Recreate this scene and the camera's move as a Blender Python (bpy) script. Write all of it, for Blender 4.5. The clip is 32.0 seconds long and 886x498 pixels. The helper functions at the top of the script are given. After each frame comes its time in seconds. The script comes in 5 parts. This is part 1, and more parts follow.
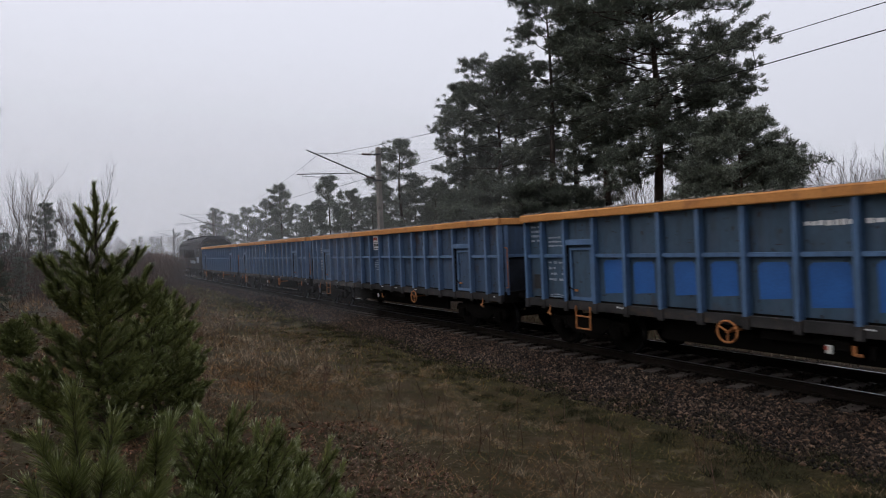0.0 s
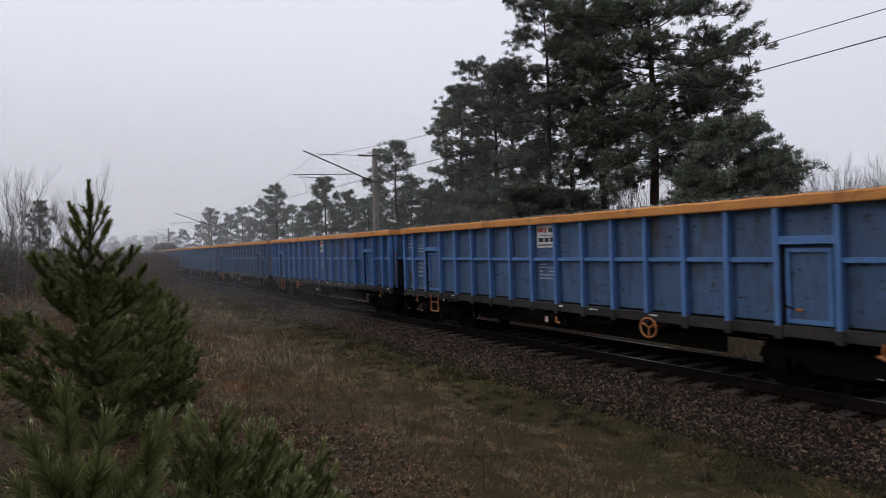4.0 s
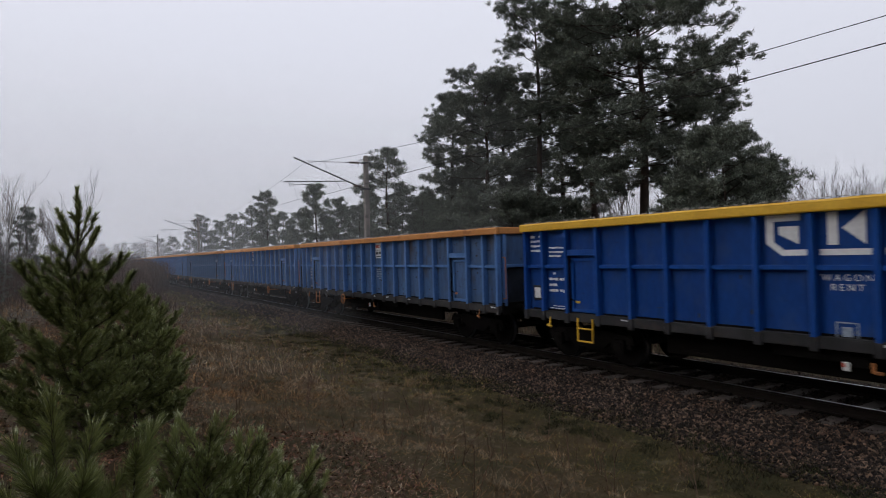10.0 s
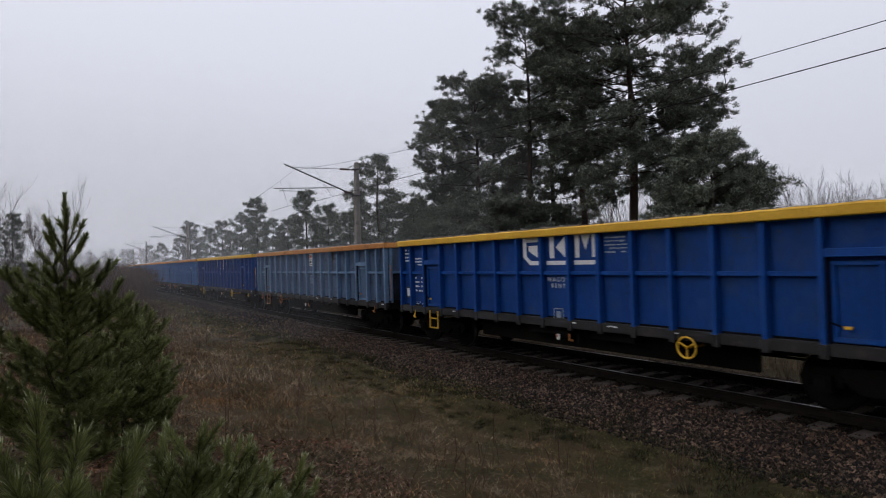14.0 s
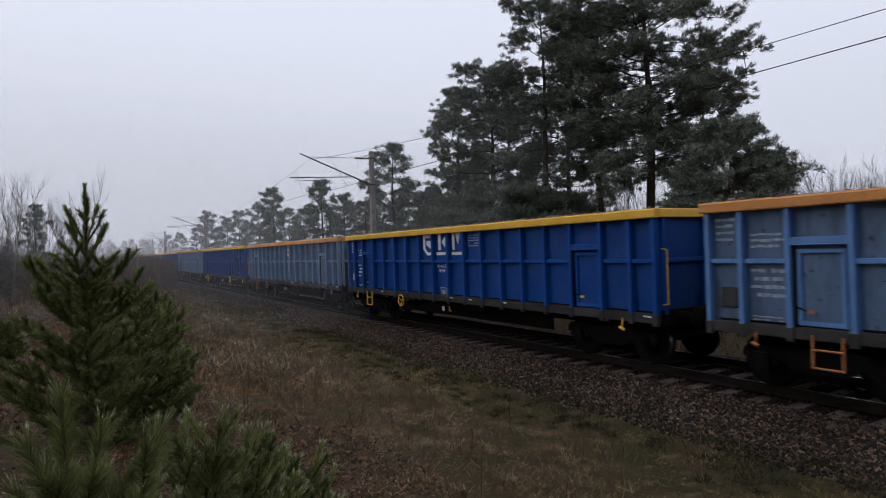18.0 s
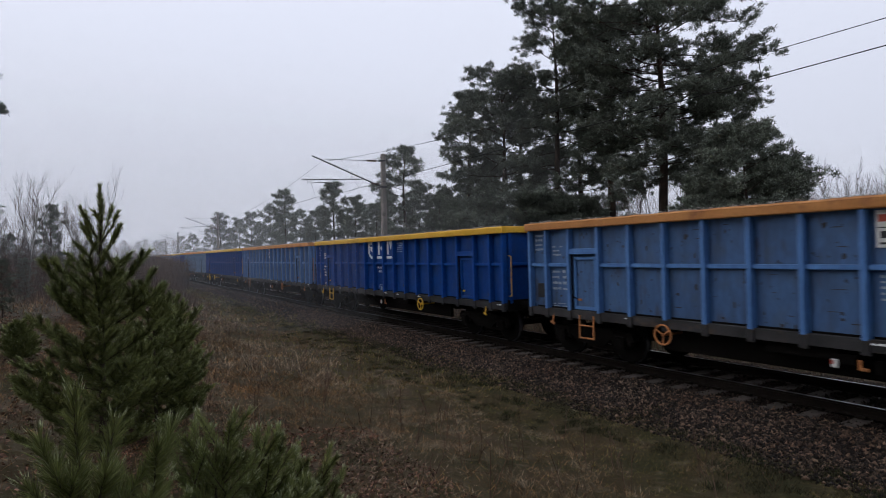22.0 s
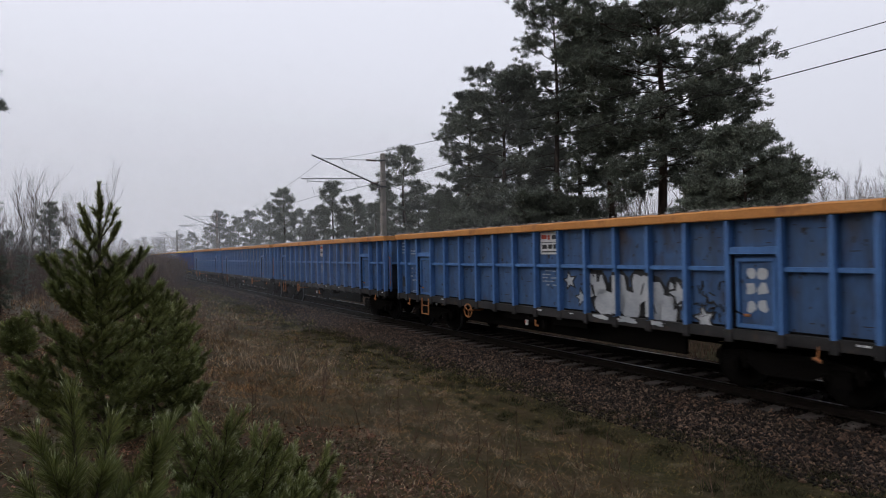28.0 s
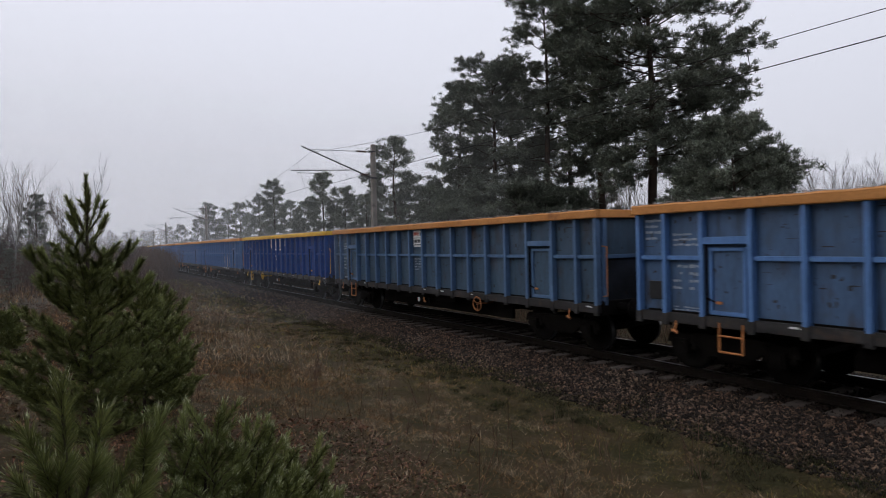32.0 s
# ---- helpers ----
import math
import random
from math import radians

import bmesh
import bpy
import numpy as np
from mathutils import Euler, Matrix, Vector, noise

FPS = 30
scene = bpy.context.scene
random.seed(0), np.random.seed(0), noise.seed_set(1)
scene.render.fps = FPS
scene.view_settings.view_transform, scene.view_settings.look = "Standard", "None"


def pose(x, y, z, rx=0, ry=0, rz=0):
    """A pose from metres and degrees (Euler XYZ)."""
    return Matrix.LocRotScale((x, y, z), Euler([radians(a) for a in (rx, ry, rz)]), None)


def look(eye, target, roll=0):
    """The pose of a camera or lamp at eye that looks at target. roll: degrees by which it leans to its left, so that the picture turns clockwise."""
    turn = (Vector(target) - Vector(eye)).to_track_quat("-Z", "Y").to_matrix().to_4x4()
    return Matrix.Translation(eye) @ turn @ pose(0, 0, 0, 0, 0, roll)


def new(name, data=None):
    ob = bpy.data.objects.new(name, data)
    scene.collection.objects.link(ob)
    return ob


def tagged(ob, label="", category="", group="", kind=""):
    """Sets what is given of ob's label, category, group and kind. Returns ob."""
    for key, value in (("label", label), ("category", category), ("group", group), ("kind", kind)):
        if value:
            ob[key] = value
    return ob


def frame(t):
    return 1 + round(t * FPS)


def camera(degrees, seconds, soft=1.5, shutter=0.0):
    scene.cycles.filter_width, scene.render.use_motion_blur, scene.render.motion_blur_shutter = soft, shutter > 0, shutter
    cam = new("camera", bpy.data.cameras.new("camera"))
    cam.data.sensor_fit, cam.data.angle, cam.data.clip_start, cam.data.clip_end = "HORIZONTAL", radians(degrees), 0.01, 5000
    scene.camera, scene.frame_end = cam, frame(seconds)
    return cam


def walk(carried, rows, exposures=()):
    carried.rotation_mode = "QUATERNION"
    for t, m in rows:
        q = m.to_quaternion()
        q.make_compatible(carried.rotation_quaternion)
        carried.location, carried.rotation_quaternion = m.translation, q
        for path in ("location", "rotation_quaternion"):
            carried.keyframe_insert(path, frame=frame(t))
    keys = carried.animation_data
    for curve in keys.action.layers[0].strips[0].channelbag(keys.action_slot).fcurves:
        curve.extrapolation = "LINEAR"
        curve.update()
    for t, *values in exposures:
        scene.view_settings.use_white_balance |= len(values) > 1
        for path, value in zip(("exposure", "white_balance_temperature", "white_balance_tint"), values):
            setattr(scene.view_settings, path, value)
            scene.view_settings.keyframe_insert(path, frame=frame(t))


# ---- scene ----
# Plan: the track runs along +y, x is across it to the far side, z is measured from just under the top of the rails.
cam = camera(72.6, 32.0, soft=1.0, shutter=0.2)
EYE = (0.0, 0.0, 2.555)
LIFT = 0.06           # top of the rails
D = 10.797            # track centre line, metres beside the camera

# seconds, heading (degrees right of the track), tilt up, lean
ROWS = [
    (0.0, 31.11, -0.47, 2.41), (0.5, 30.84, -0.45, 2.39), (1.0, 30.55, -0.19, 2.22), (1.5, 30.71, 0.00, 2.03),
    (2.0, 31.10, 0.04, 1.81), (2.5, 31.39, -0.14, 1.70), (3.0, 31.52, -0.46, 1.69), (3.5, 31.46, -0.34, 1.78),
    (5.5, 32.20, -0.25, 1.95), (6.0, 32.43, -0.18, 2.01), (6.5, 32.51, -0.12, 2.15), (7.0, 32.49, 0.03, 2.20),
    (7.5, 32.46, 0.13, 2.19), (8.0, 32.42, 0.44, 2.08), (8.5, 32.35, 0.71, 2.01), (9.0, 32.36, 0.72, 1.83),
    (9.5, 32.44, 0.53, 1.78), (10.0, 32.41, 0.37, 1.76), (10.5, 32.39, 0.41, 1.77), (11.0, 32.49, 0.63, 1.84),
    (11.5, 32.57, 0.87, 1.86), (12.0, 32.46, 1.02, 1.83), (12.5, 32.46, 1.02, 1.89), (13.0, 32.81, 1.01, 1.93),
    (13.5, 33.23, 0.97, 1.96), (14.0, 33.31, 0.97, 1.82), (14.5, 33.23, 1.00, 1.68), (16.5, 32.13, -0.29, 1.38),
    (17.0, 31.76, -0.24, 1.54), (17.5, 31.65, -0.06, 1.74), (18.0, 31.82, -0.07, 2.04), (18.5, 31.67, -0.21, 2.48),
    (19.0, 31.17, -0.30, 2.59), (19.5, 31.02, -0.36, 2.49), (20.0, 30.86, -0.44, 2.26), (20.5, 30.61, -0.36, 2.04),
    (21.0, 30.52, -0.15, 1.83), (21.5, 30.67, 0.02, 1.73), (22.0, 30.81, 0.23, 1.57), (22.5, 30.95, 0.20, 1.38),
    (23.0, 30.83, -0.31, 1.09), (23.5, 30.68, -0.76, 0.73), (24.0, 30.64, -0.84, 0.67), (24.5, 30.55, -0.67, 0.89),
    (25.0, 30.57, -0.47, 1.05), (25.5, 30.79, -0.23, 1.10), (27.5, 30.98, 0.27, 1.04), (28.0, 30.90, 0.24, 1.13),
    (28.5, 30.78, 0.02, 1.20), (29.0, 30.85, -0.14, 1.29), (29.5, 31.10, -0.26, 1.41), (30.0, 31.32, -0.32, 1.37),
    (30.5, 31.42, -0.22, 1.35), (31.0, 31.48, -0.08, 1.34), (31.5, 31.72, -0.28, 1.38), (32.0, 31.74, -0.62, 1.43),
]


def aim(yaw, pitch, roll):
    a, b = radians(yaw), radians(pitch)
    way = Vector((math.sin(a) * math.cos(b), math.cos(a) * math.cos(b), math.sin(b)))
    return look(EYE, Vector(EYE) + way * 10, -roll)


walk(cam, [(t, aim(y, p, r)) for t, y, p, r in ROWS], exposures=[(0, 0.0, 6500, 10), (5, 0.0, 6490, 10), (9, -0.04, 6480, 10), (13, -0.10, 6460, 10), (14.5, -0.08, 6420, 10), (18, 0.0, 6280, 10), (25, 0.02, 6220, 10), (28, 0.02, 6490, 10), (32, 0.02, 6490, 10)])

# ---------------------------------------------------------------- light: overcast winter day
world = bpy.data.worlds.new("overcast")
scene.world = world
world.use_nodes = True
wn, wl = world.node_tree.nodes, world.node_tree.links
wn.clear()
sky = wn.new("ShaderNodeTexSky")
sky.sky_type = "NISHITA"
sky.sun_disc = False
sky.sun_elevation, sky.sun_rotation = radians(26.5), radians(303.7)
sky.dust_density = 6
mixw = wn.new("ShaderNodeMixRGB")
mixw.inputs[0].default_value = 0.93
mixw.inputs[2].default_value = (7.75, 7.9, 8.88, 1)
bg = wn.new("ShaderNodeBackground")
bg.inputs[1].default_value = 0.081
wo = wn.new("ShaderNodeOutputWorld")
wl.new(sky.outputs[0], mixw.inputs[1])
wc, ws, wm, wv = [wn.new("ShaderNode" + k) for k in ("TexCoord", "SeparateXYZ", "MapRange", "VectorMath")]
wm.inputs[3].default_value, wm.inputs[4].default_value = 1.0, 1.85
wv.operation = "SCALE"
wl.new(wc.outputs["Generated"], ws.inputs[0])
wl.new(ws.outputs[2], wm.inputs[0])
wl.new(mixw.outputs[0], wv.inputs[0])
wl.new(wm.outputs[0], wv.inputs["Scale"])
wl.new(wv.outputs[0], bg.inputs[0])
wl.new(bg.outputs[0], wo.inputs[0])
sun = new("sun", bpy.data.lights.new("sun", "SUN"))
sun.data.energy, sun.data.angle, sun.data.color = 0.65, radians(25), (1, 0.96, 0.9)
sun.matrix_world = look((-45, 30, 27), (0, 0, 0))


# ---------------------------------------------------------------- materials
def material(name, a, b, rough=0.8, metal=0.0, scale=8.0, bump=0.2, fine=60.0, c=None, per="", spec=0.4, stretch=(1, 1, 1), wide=(0.55, 1.5), skew=1.0, grime=0.0):
    """Two colours mixed by broad noise, broken up by fine noise; c: a third, stain colour; per: 'object' or 'island' tints."""
    m = bpy.data.materials.new(name)
    m.use_nodes = True
    n, l = m.node_tree.nodes, m.node_tree.links
    p = n["Principled BSDF"]
    p.inputs["Roughness"].default_value, p.inputs["Metallic"].default_value = rough, metal
    p.inputs["Specular IOR Level"].default_value = spec
    tc, mp = n.new("ShaderNodeTexCoord"), n.new("ShaderNodeMapping")
    mp.inputs["Scale"].default_value = stretch
    l.new(tc.outputs["Object"], mp.inputs[0])

    def tex(sc, detail):
        t = n.new("ShaderNodeTexNoise")
        t.inputs["Scale"].default_value, t.inputs["Detail"].default_value = sc, detail
        l.new(mp.outputs[0], t.inputs["Vector"])
        return t

    def ramp(src, lo, hi):
        r = n.new("ShaderNodeMapRange")
        r.inputs[1].default_value, r.inputs[2].default_value = lo, hi
        l.new(src, r.inputs[0])
        return r.outputs[0]

    def mix(fac, x, y, mode="MIX"):
        q = n.new("ShaderNodeMixRGB")
        q.blend_type = mode
        for s, v in ((0, fac), (1, x), (2, y)):
            if isinstance(v, (int, float)):
                q.inputs[s].default_value = v
            elif isinstance(v, tuple):
                q.inputs[s].default_value = (*v, 1)
            else:
                l.new(v, q.inputs[s])
        return q.outputs[0]

    big, small = tex(scale, 5), tex(fine, 3)
    col = mix(ramp(big.outputs[0], 0.35, 0.65), a, b)
    if c:
        st = tex(scale * 2.3, 6)
        col = mix(ramp(st.outputs[0], 0.58, 0.72), col, c)
    grey = n.new("ShaderNodeMapRange")
    grey.inputs[3].default_value, grey.inputs[4].default_value = 0.72, 1.25
    l.new(small.outputs[0], grey.inputs[0])
    col = mix(1.0, col, grey.outputs[0], "MULTIPLY")
    if per:
        src = n.new("ShaderNodeObjectInfo").outputs["Random"] if per == "object" else n.new("ShaderNodeNewGeometry").outputs["Random Per Island"]
        g = n.new("ShaderNodeMapRange")
        g.inputs[3].default_value, g.inputs[4].default_value = (0.8, 1.2) if per == "object" else wide
        pw = n.new("ShaderNodeMath")
        pw.operation = "POWER"
        pw.inputs[1].default_value = skew
        l.new(src, pw.inputs[0])
        l.new(pw.outputs[0], g.inputs[0])
        col = mix(1.0, col, g.outputs[0], "MULTIPLY")
    if grime:
        # run-down dirt, rubbed cloudy patches and small dark dents
        ms = n.new("ShaderNodeMapping")
        ms.inputs["Scale"].default_value = (5, 5, 0.7)
        l.new(tc.outputs["Object"], ms.inputs[0])
        for vec, sc, lo, hi, tone, k in ((ms.outputs[0], 1.0, 0.50, 0.74, (0.022, 0.026, 0.034), 0.62), (tc.outputs["Object"], 2.6, 0.50, 0.68, (0.050, 0.075, 0.115), 0.5), (tc.outputs["Object"], 9.0, 0.655, 0.70, (0.016, 0.015, 0.017), 0.85)):
            t = n.new("ShaderNodeTexNoise")
            t.inputs["Scale"].default_value, t.inputs["Detail"].default_value = sc, 5
            l.new(vec, t.inputs["Vector"])
            f = n.new("ShaderNodeMath")
            f.operation = "MULTIPLY"
            f.inputs[1].default_value = k * grime
            l.new(ramp(t.outputs[0], lo, hi), f.inputs[0])
            col = mix(f.outputs[0], col, tone)
    l.new(col, p.inputs["Base Color"])
    rr = n.new("ShaderNodeMapRange")
    rr.inputs[3].default_value, rr.inputs[4].default_value = max(rough - 0.12, 0.05), min(rough + 0.12, 1)
    l.new(big.outputs[0], rr.inputs[0])
    l.new(rr.outputs[0], p.inputs["Roughness"])
    if bump:
        bp = n.new("ShaderNodeBump")
        bp.inputs["Strength"].default_value, bp.inputs["Distance"].default_value = bump, 0.02
        l.new(small.outputs[0], bp.inputs["Height"])
        l.new(bp.outputs[0], p.inputs["Normal"])
    return m


EARTH = material("earth", (0.046, 0.031, 0.015), (0.026, 0.024, 0.009), 0.95, scale=1.6, fine=12, c=(0.080, 0.062, 0.038), bump=1.0, spec=0.1)
STRAW = material("dry_grass", (0.190, 0.110, 0.050), (0.112, 0.068, 0.034), 0.9, scale=0.8, fine=30, per="island", bump=0, spec=0.1, wide=(0.35, 2.6), skew=2.0)
FROSTY = material("pale_grass", (0.240, 0.190, 0.132), (0.150, 0.116, 0.080), 0.9, scale=0.8, fine=30, per="island", bump=0, spec=0.1, wide=(0.4, 2.8), skew=2.2)
GREEN = material("green_grass", (0.076, 0.074, 0.018), (0.108, 0.086, 0.028), 0.9, scale=0.9, fine=30, per="island", bump=0, spec=0.1, wide=(0.3, 3.0), skew=2.0)
MOSS = material("dark_moss_tuft", (0.026, 0.030, 0.012), (0.040, 0.034, 0.018), 0.9, scale=1.6, fine=30, per="island", bump=0, spec=0.1, wide=(0.4, 2.2), skew=1.8)
HEATH = material("heather_stems", (0.080, 0.048, 0.034), (0.115, 0.076, 0.058), 0.9, scale=0.6, fine=30, per="island", bump=0, spec=0.1)
LEAF = material("fallen_leaves", (0.105, 0.050, 0.030), (0.075, 0.046, 0.031), 0.8, scale=1.2, fine=30, per="island", bump=0, spec=0.2, wide=(0.4, 2.4), skew=1.8)
STONE = material("ballast_stone", (0.025, 0.0140, 0.0082), (0.033, 0.0220, 0.0148), 0.85, scale=0.8, fine=40, per="island", bump=0.3, spec=0.25, wide=(0.22, 5.4), skew=3.8)
# Stones and bed below the train: brake dust, with its shade in their colour.
DUST_SHADE = material("dusty_ballast", (0.013, 0.009, 0.007), (0.019, 0.013, 0.010), 0.9, scale=0.8, fine=40, per="island", bump=0.3, spec=0.1, wide=(0.3, 2.6), skew=2.2)
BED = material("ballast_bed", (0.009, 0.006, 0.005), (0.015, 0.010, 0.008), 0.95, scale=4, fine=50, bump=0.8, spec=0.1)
CONCRETE = material("sleeper_concrete", (0.072, 0.057, 0.047), (0.045, 0.036, 0.030), 0.9, scale=3, fine=50, c=(0.05, 0.038, 0.030), per="object", bump=0.3)
MAST = material("mast_concrete", (0.21, 0.19, 0.17), (0.15, 0.14, 0.125), 0.9, scale=1.5, fine=40, c=(0.09, 0.08, 0.07), bump=0.3)
STEEL = material("galvanised_steel", (0.075, 0.075, 0.08), (0.05, 0.05, 0.05), 0.6, 0.6, scale=3, fine=50, bump=0.1)
WIRE = material("catenary_wire", (0.03, 0.03, 0.032), (0.02, 0.02, 0.02), 0.6, 0.5, scale=3, fine=50, bump=0)
PORCELAIN = material("insulator", (0.07, 0.035, 0.02), (0.04, 0.02, 0.015), 0.3, scale=5, fine=50, bump=0)
RAIL = material("rail_side", (0.013, 0.009, 0.007), (0.009, 0.007, 0.0055), 0.8, 0.2, scale=3, fine=60, bump=0.2, spec=0.1)
RAILTOP = material("rail_head", (0.34, 0.34, 0.35), (0.26, 0.26, 0.27), 0.32, 1.0, scale=2, fine=40, bump=0.02)
BARK = material("pine_bark", (0.064, 0.046, 0.036), (0.038, 0.031, 0.026), 0.95, scale=2.5, fine=25, c=(0.090, 0.055, 0.038), bump=0.7, spec=0.1)
TWIG = material("bare_twigs", (0.085, 0.066, 0.056), (0.062, 0.050, 0.044), 0.95, scale=2, fine=25, bump=0, spec=0.1)
BRUSH = material("brown_brush", (0.084, 0.050, 0.034), (0.056, 0.037, 0.028), 0.95, scale=0.4, fine=25, per="island", bump=0, spec=0.1)
BIRCH = material("birch_bark", (0.34, 0.32, 0.30), (0.20, 0.19, 0.17), 0.9, scale=6, fine=20, c=(0.04, 0.035, 0.03), bump=0.2, stretch=(1, 1, 0.3))
NEEDLE = material("pine_needles", (0.100, 0.115, 0.090), (0.132, 0.146, 0.110), 0.75, scale=0.7, fine=20, per="island", bump=0, spec=0.2)
YOUNG = material("young_needles", (0.094, 0.112, 0.031), (0.148, 0.162, 0.047), 0.65, scale=2.5, fine=40, per="island", bump=0, spec=0.25)
TIPS = material("frosted_needle_tips", (0.27, 0.30, 0.16), (0.36, 0.38, 0.23), 0.8, scale=2.5, fine=40, per="island", bump=0, spec=0.2)
# Underframe and wheels: blacker than grime, the shade under the wagons is in the colour.
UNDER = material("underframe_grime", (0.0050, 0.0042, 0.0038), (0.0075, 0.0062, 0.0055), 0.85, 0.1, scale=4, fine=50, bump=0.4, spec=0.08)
# Lower wagon ends: grime, plus the next wagon's shade mixed into the paint.
END_DARK = material("sooty_end_paint", (0.024, 0.031, 0.046), (0.013, 0.015, 0.020), 0.85, 0.0, scale=2, fine=30, c=(0.022, 0.016, 0.012), bump=0.3, spec=0.2)
SOLEBAR = material("solebar_grey", (0.029, 0.027, 0.027), (0.019, 0.018, 0.018), 0.8, 0.1, scale=2, fine=30, c=(0.05, 0.034, 0.024), bump=0.2)
BLACKSILL = material("black_sill_paint", (0.017, 0.016, 0.017), (0.011, 0.0105, 0.011), 0.75, 0.0, scale=2, fine=30, c=(0.03, 0.022, 0.017), bump=0.2)
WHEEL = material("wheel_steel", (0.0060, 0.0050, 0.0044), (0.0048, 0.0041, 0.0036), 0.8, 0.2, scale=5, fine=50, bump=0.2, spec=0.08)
TREAD = material("wheel_tread", (0.30, 0.30, 0.30), (0.22, 0.22, 0.22), 0.3, 1.0, scale=5, fine=50, bump=0)
ORANGE = material("orange_rim", (0.50, 0.215, 0.055), (0.44, 0.18, 0.045), 0.7, scale=1.2, fine=20, c=(0.30, 0.12, 0.04), per="object", bump=0.15)
YELLOW = material("yellow_rim", (0.62, 0.36, 0.02), (0.56, 0.31, 0.015), 0.55, scale=1.2, fine=20, bump=0.1)
TOOL = material("faded_orange_fittings", (0.40, 0.155, 0.045), (0.30, 0.11, 0.035), 0.8, scale=5, fine=30, c=(0.10, 0.05, 0.03), per="object", bump=0.1)
PLATE = material("white_plate", (0.62, 0.62, 0.60), (0.50, 0.50, 0.48), 0.6, scale=8, fine=40, bump=0)
RED = material("red_paint", (0.40, 0.06, 0.03), (0.32, 0.05, 0.03), 0.6, scale=8, fine=40, bump=0)
INK = material("black_paint", (0.012, 0.012, 0.014), (0.02, 0.02, 0.02), 0.6, scale=8, fine=40, bump=0)
PALE = material("faded_white_lettering", (0.30, 0.34, 0.39), (0.17, 0.21, 0.26), 0.7, scale=12, fine=60, bump=0)
WHITE = material("white_lettering", (0.66, 0.66, 0.66), (0.58, 0.58, 0.58), 0.6, scale=8, fine=40, bump=0)
SPRAY = material("sprayed_grey_white", (0.46, 0.47, 0.48), (0.32, 0.34, 0.36), 0.7, scale=2, fine=25, bump=0)
PATCH = material("fresh_blue_patch", (0.008, 0.092, 0.32), (0.007, 0.075, 0.26), 0.55, scale=2, fine=30, bump=0)
SCUFF = material("bare_scuffs", (0.030, 0.028, 0.032), (0.020, 0.020, 0.024), 0.8, scale=6, fine=40, bump=0)
GRAVEL = material("gravel_load", (0.34, 0.31, 0.28), (0.24, 0.22, 0.20), 0.9, scale=3, fine=30, bump=0.5)
GLASS = material("dark_window", (0.02, 0.025, 0.03), (0.015, 0.02, 0.02), 0.1, scale=3, fine=30, bump=0, spec=0.5)
LOCO = material("loco_dark_paint", (0.016, 0.015, 0.017), (0.010, 0.010, 0.012), 0.6, scale=2, fine=30, c=(0.035, 0.032, 0.032), bump=0.1, spec=0.08)


def paint(name, a, b, rust=(0.045, 0.035, 0.035), spec=0.3, grime=1.0):
    return material(name, a, b, 0.62, 0.0, scale=0.9, fine=16, c=rust, bump=0.25, spec=spec, stretch=(1, 1, 0.45), grime=grime)


# ---------------------------------------------------------------- mesh helpers
def mesh_from(name, verts, faces, mats, index=None, smooth=False):
    me = bpy.data.meshes.new(name)
    me.from_pydata([tuple(v) for v in verts], [], faces)
    for m in mats:
        me.materials.append(m)
    if index is not None:
        me.polygons.foreach_set("material_index", index)
    if smooth:
        me.polygons.foreach_set("use_smooth", [True] * len(me.polygons))
    me.update()
    return me


def tris(name, v, mats, index=None):
    """A mesh of loose triangles; v: array (n, 3, 3)."""
    v = np.asarray(v, dtype=np.float32)
    n = len(v)
    me = bpy.data.meshes.new(name)
    me.vertices.add(n * 3)
    me.vertices.foreach_set("co", v.reshape(-1))
    me.loops.add(n * 3)
    me.loops.foreach_set("vertex_index", np.arange(n * 3, dtype=np.int32))
    me.polygons.add(n)
    me.polygons.foreach_set("loop_start", np.arange(0, n * 3, 3, dtype=np.int32))
    for m in mats:
        me.materials.append(m)
    if index is not None:
        me.polygons.foreach_set("material_index", np.asarray(index, dtype=np.int32))
    me.update(calc_edges=True)
    return me


def tubes(name, segs, mat, sides=5):
    """Tapered tubes; segs: rows of x0, y0, z0, x1, y1, z1, r0, r1."""
    segs = np.asarray(segs, dtype=float)
    n = len(segs)
    a, b, r0, r1 = segs[:, :3], segs[:, 3:6], segs[:, 6], segs[:, 7]
    d = b - a
    d /= np.linalg.norm(d, axis=1, keepdims=True) + 1e-9
    ref = np.where(np.abs(d[:, 2:3]) > 0.9, [[1.0, 0, 0]], [[0, 0, 1.0]])
    u = np.cross(d, ref)
    u /= np.linalg.norm(u, axis=1, keepdims=True)
    w = np.cross(d, u)
    vs = np.zeros((n, 2, sides, 3))
    for k in range(sides):
        an = 2 * math.pi * k / sides
        o = u * math.cos(an) + w * math.sin(an)
        vs[:, 0, k] = a + o * r0[:, None]
        vs[:, 1, k] = b + o * r1[:, None]
    faces = []
    for i in range(n):
        o = i * 2 * sides
        for k in range(sides):
            j = (k + 1) % sides
            faces.append((o + k, o + j, o + sides + j, o + sides + k))
    return mesh_from(name, vs.reshape(-1, 3), faces, [mat], smooth=True)


BOX = [(-1, -1, -1), (1, -1, -1), (1, 1, -1), (-1, 1, -1), (-1, -1, 1), (1, -1, 1), (1, 1, 1), (-1, 1, 1)]
BOXF = [(0, 3, 2, 1), (4, 5, 6, 7), (0, 1, 5, 4), (1, 2, 6, 5), (2, 3, 7, 6), (3, 0, 4, 7)]


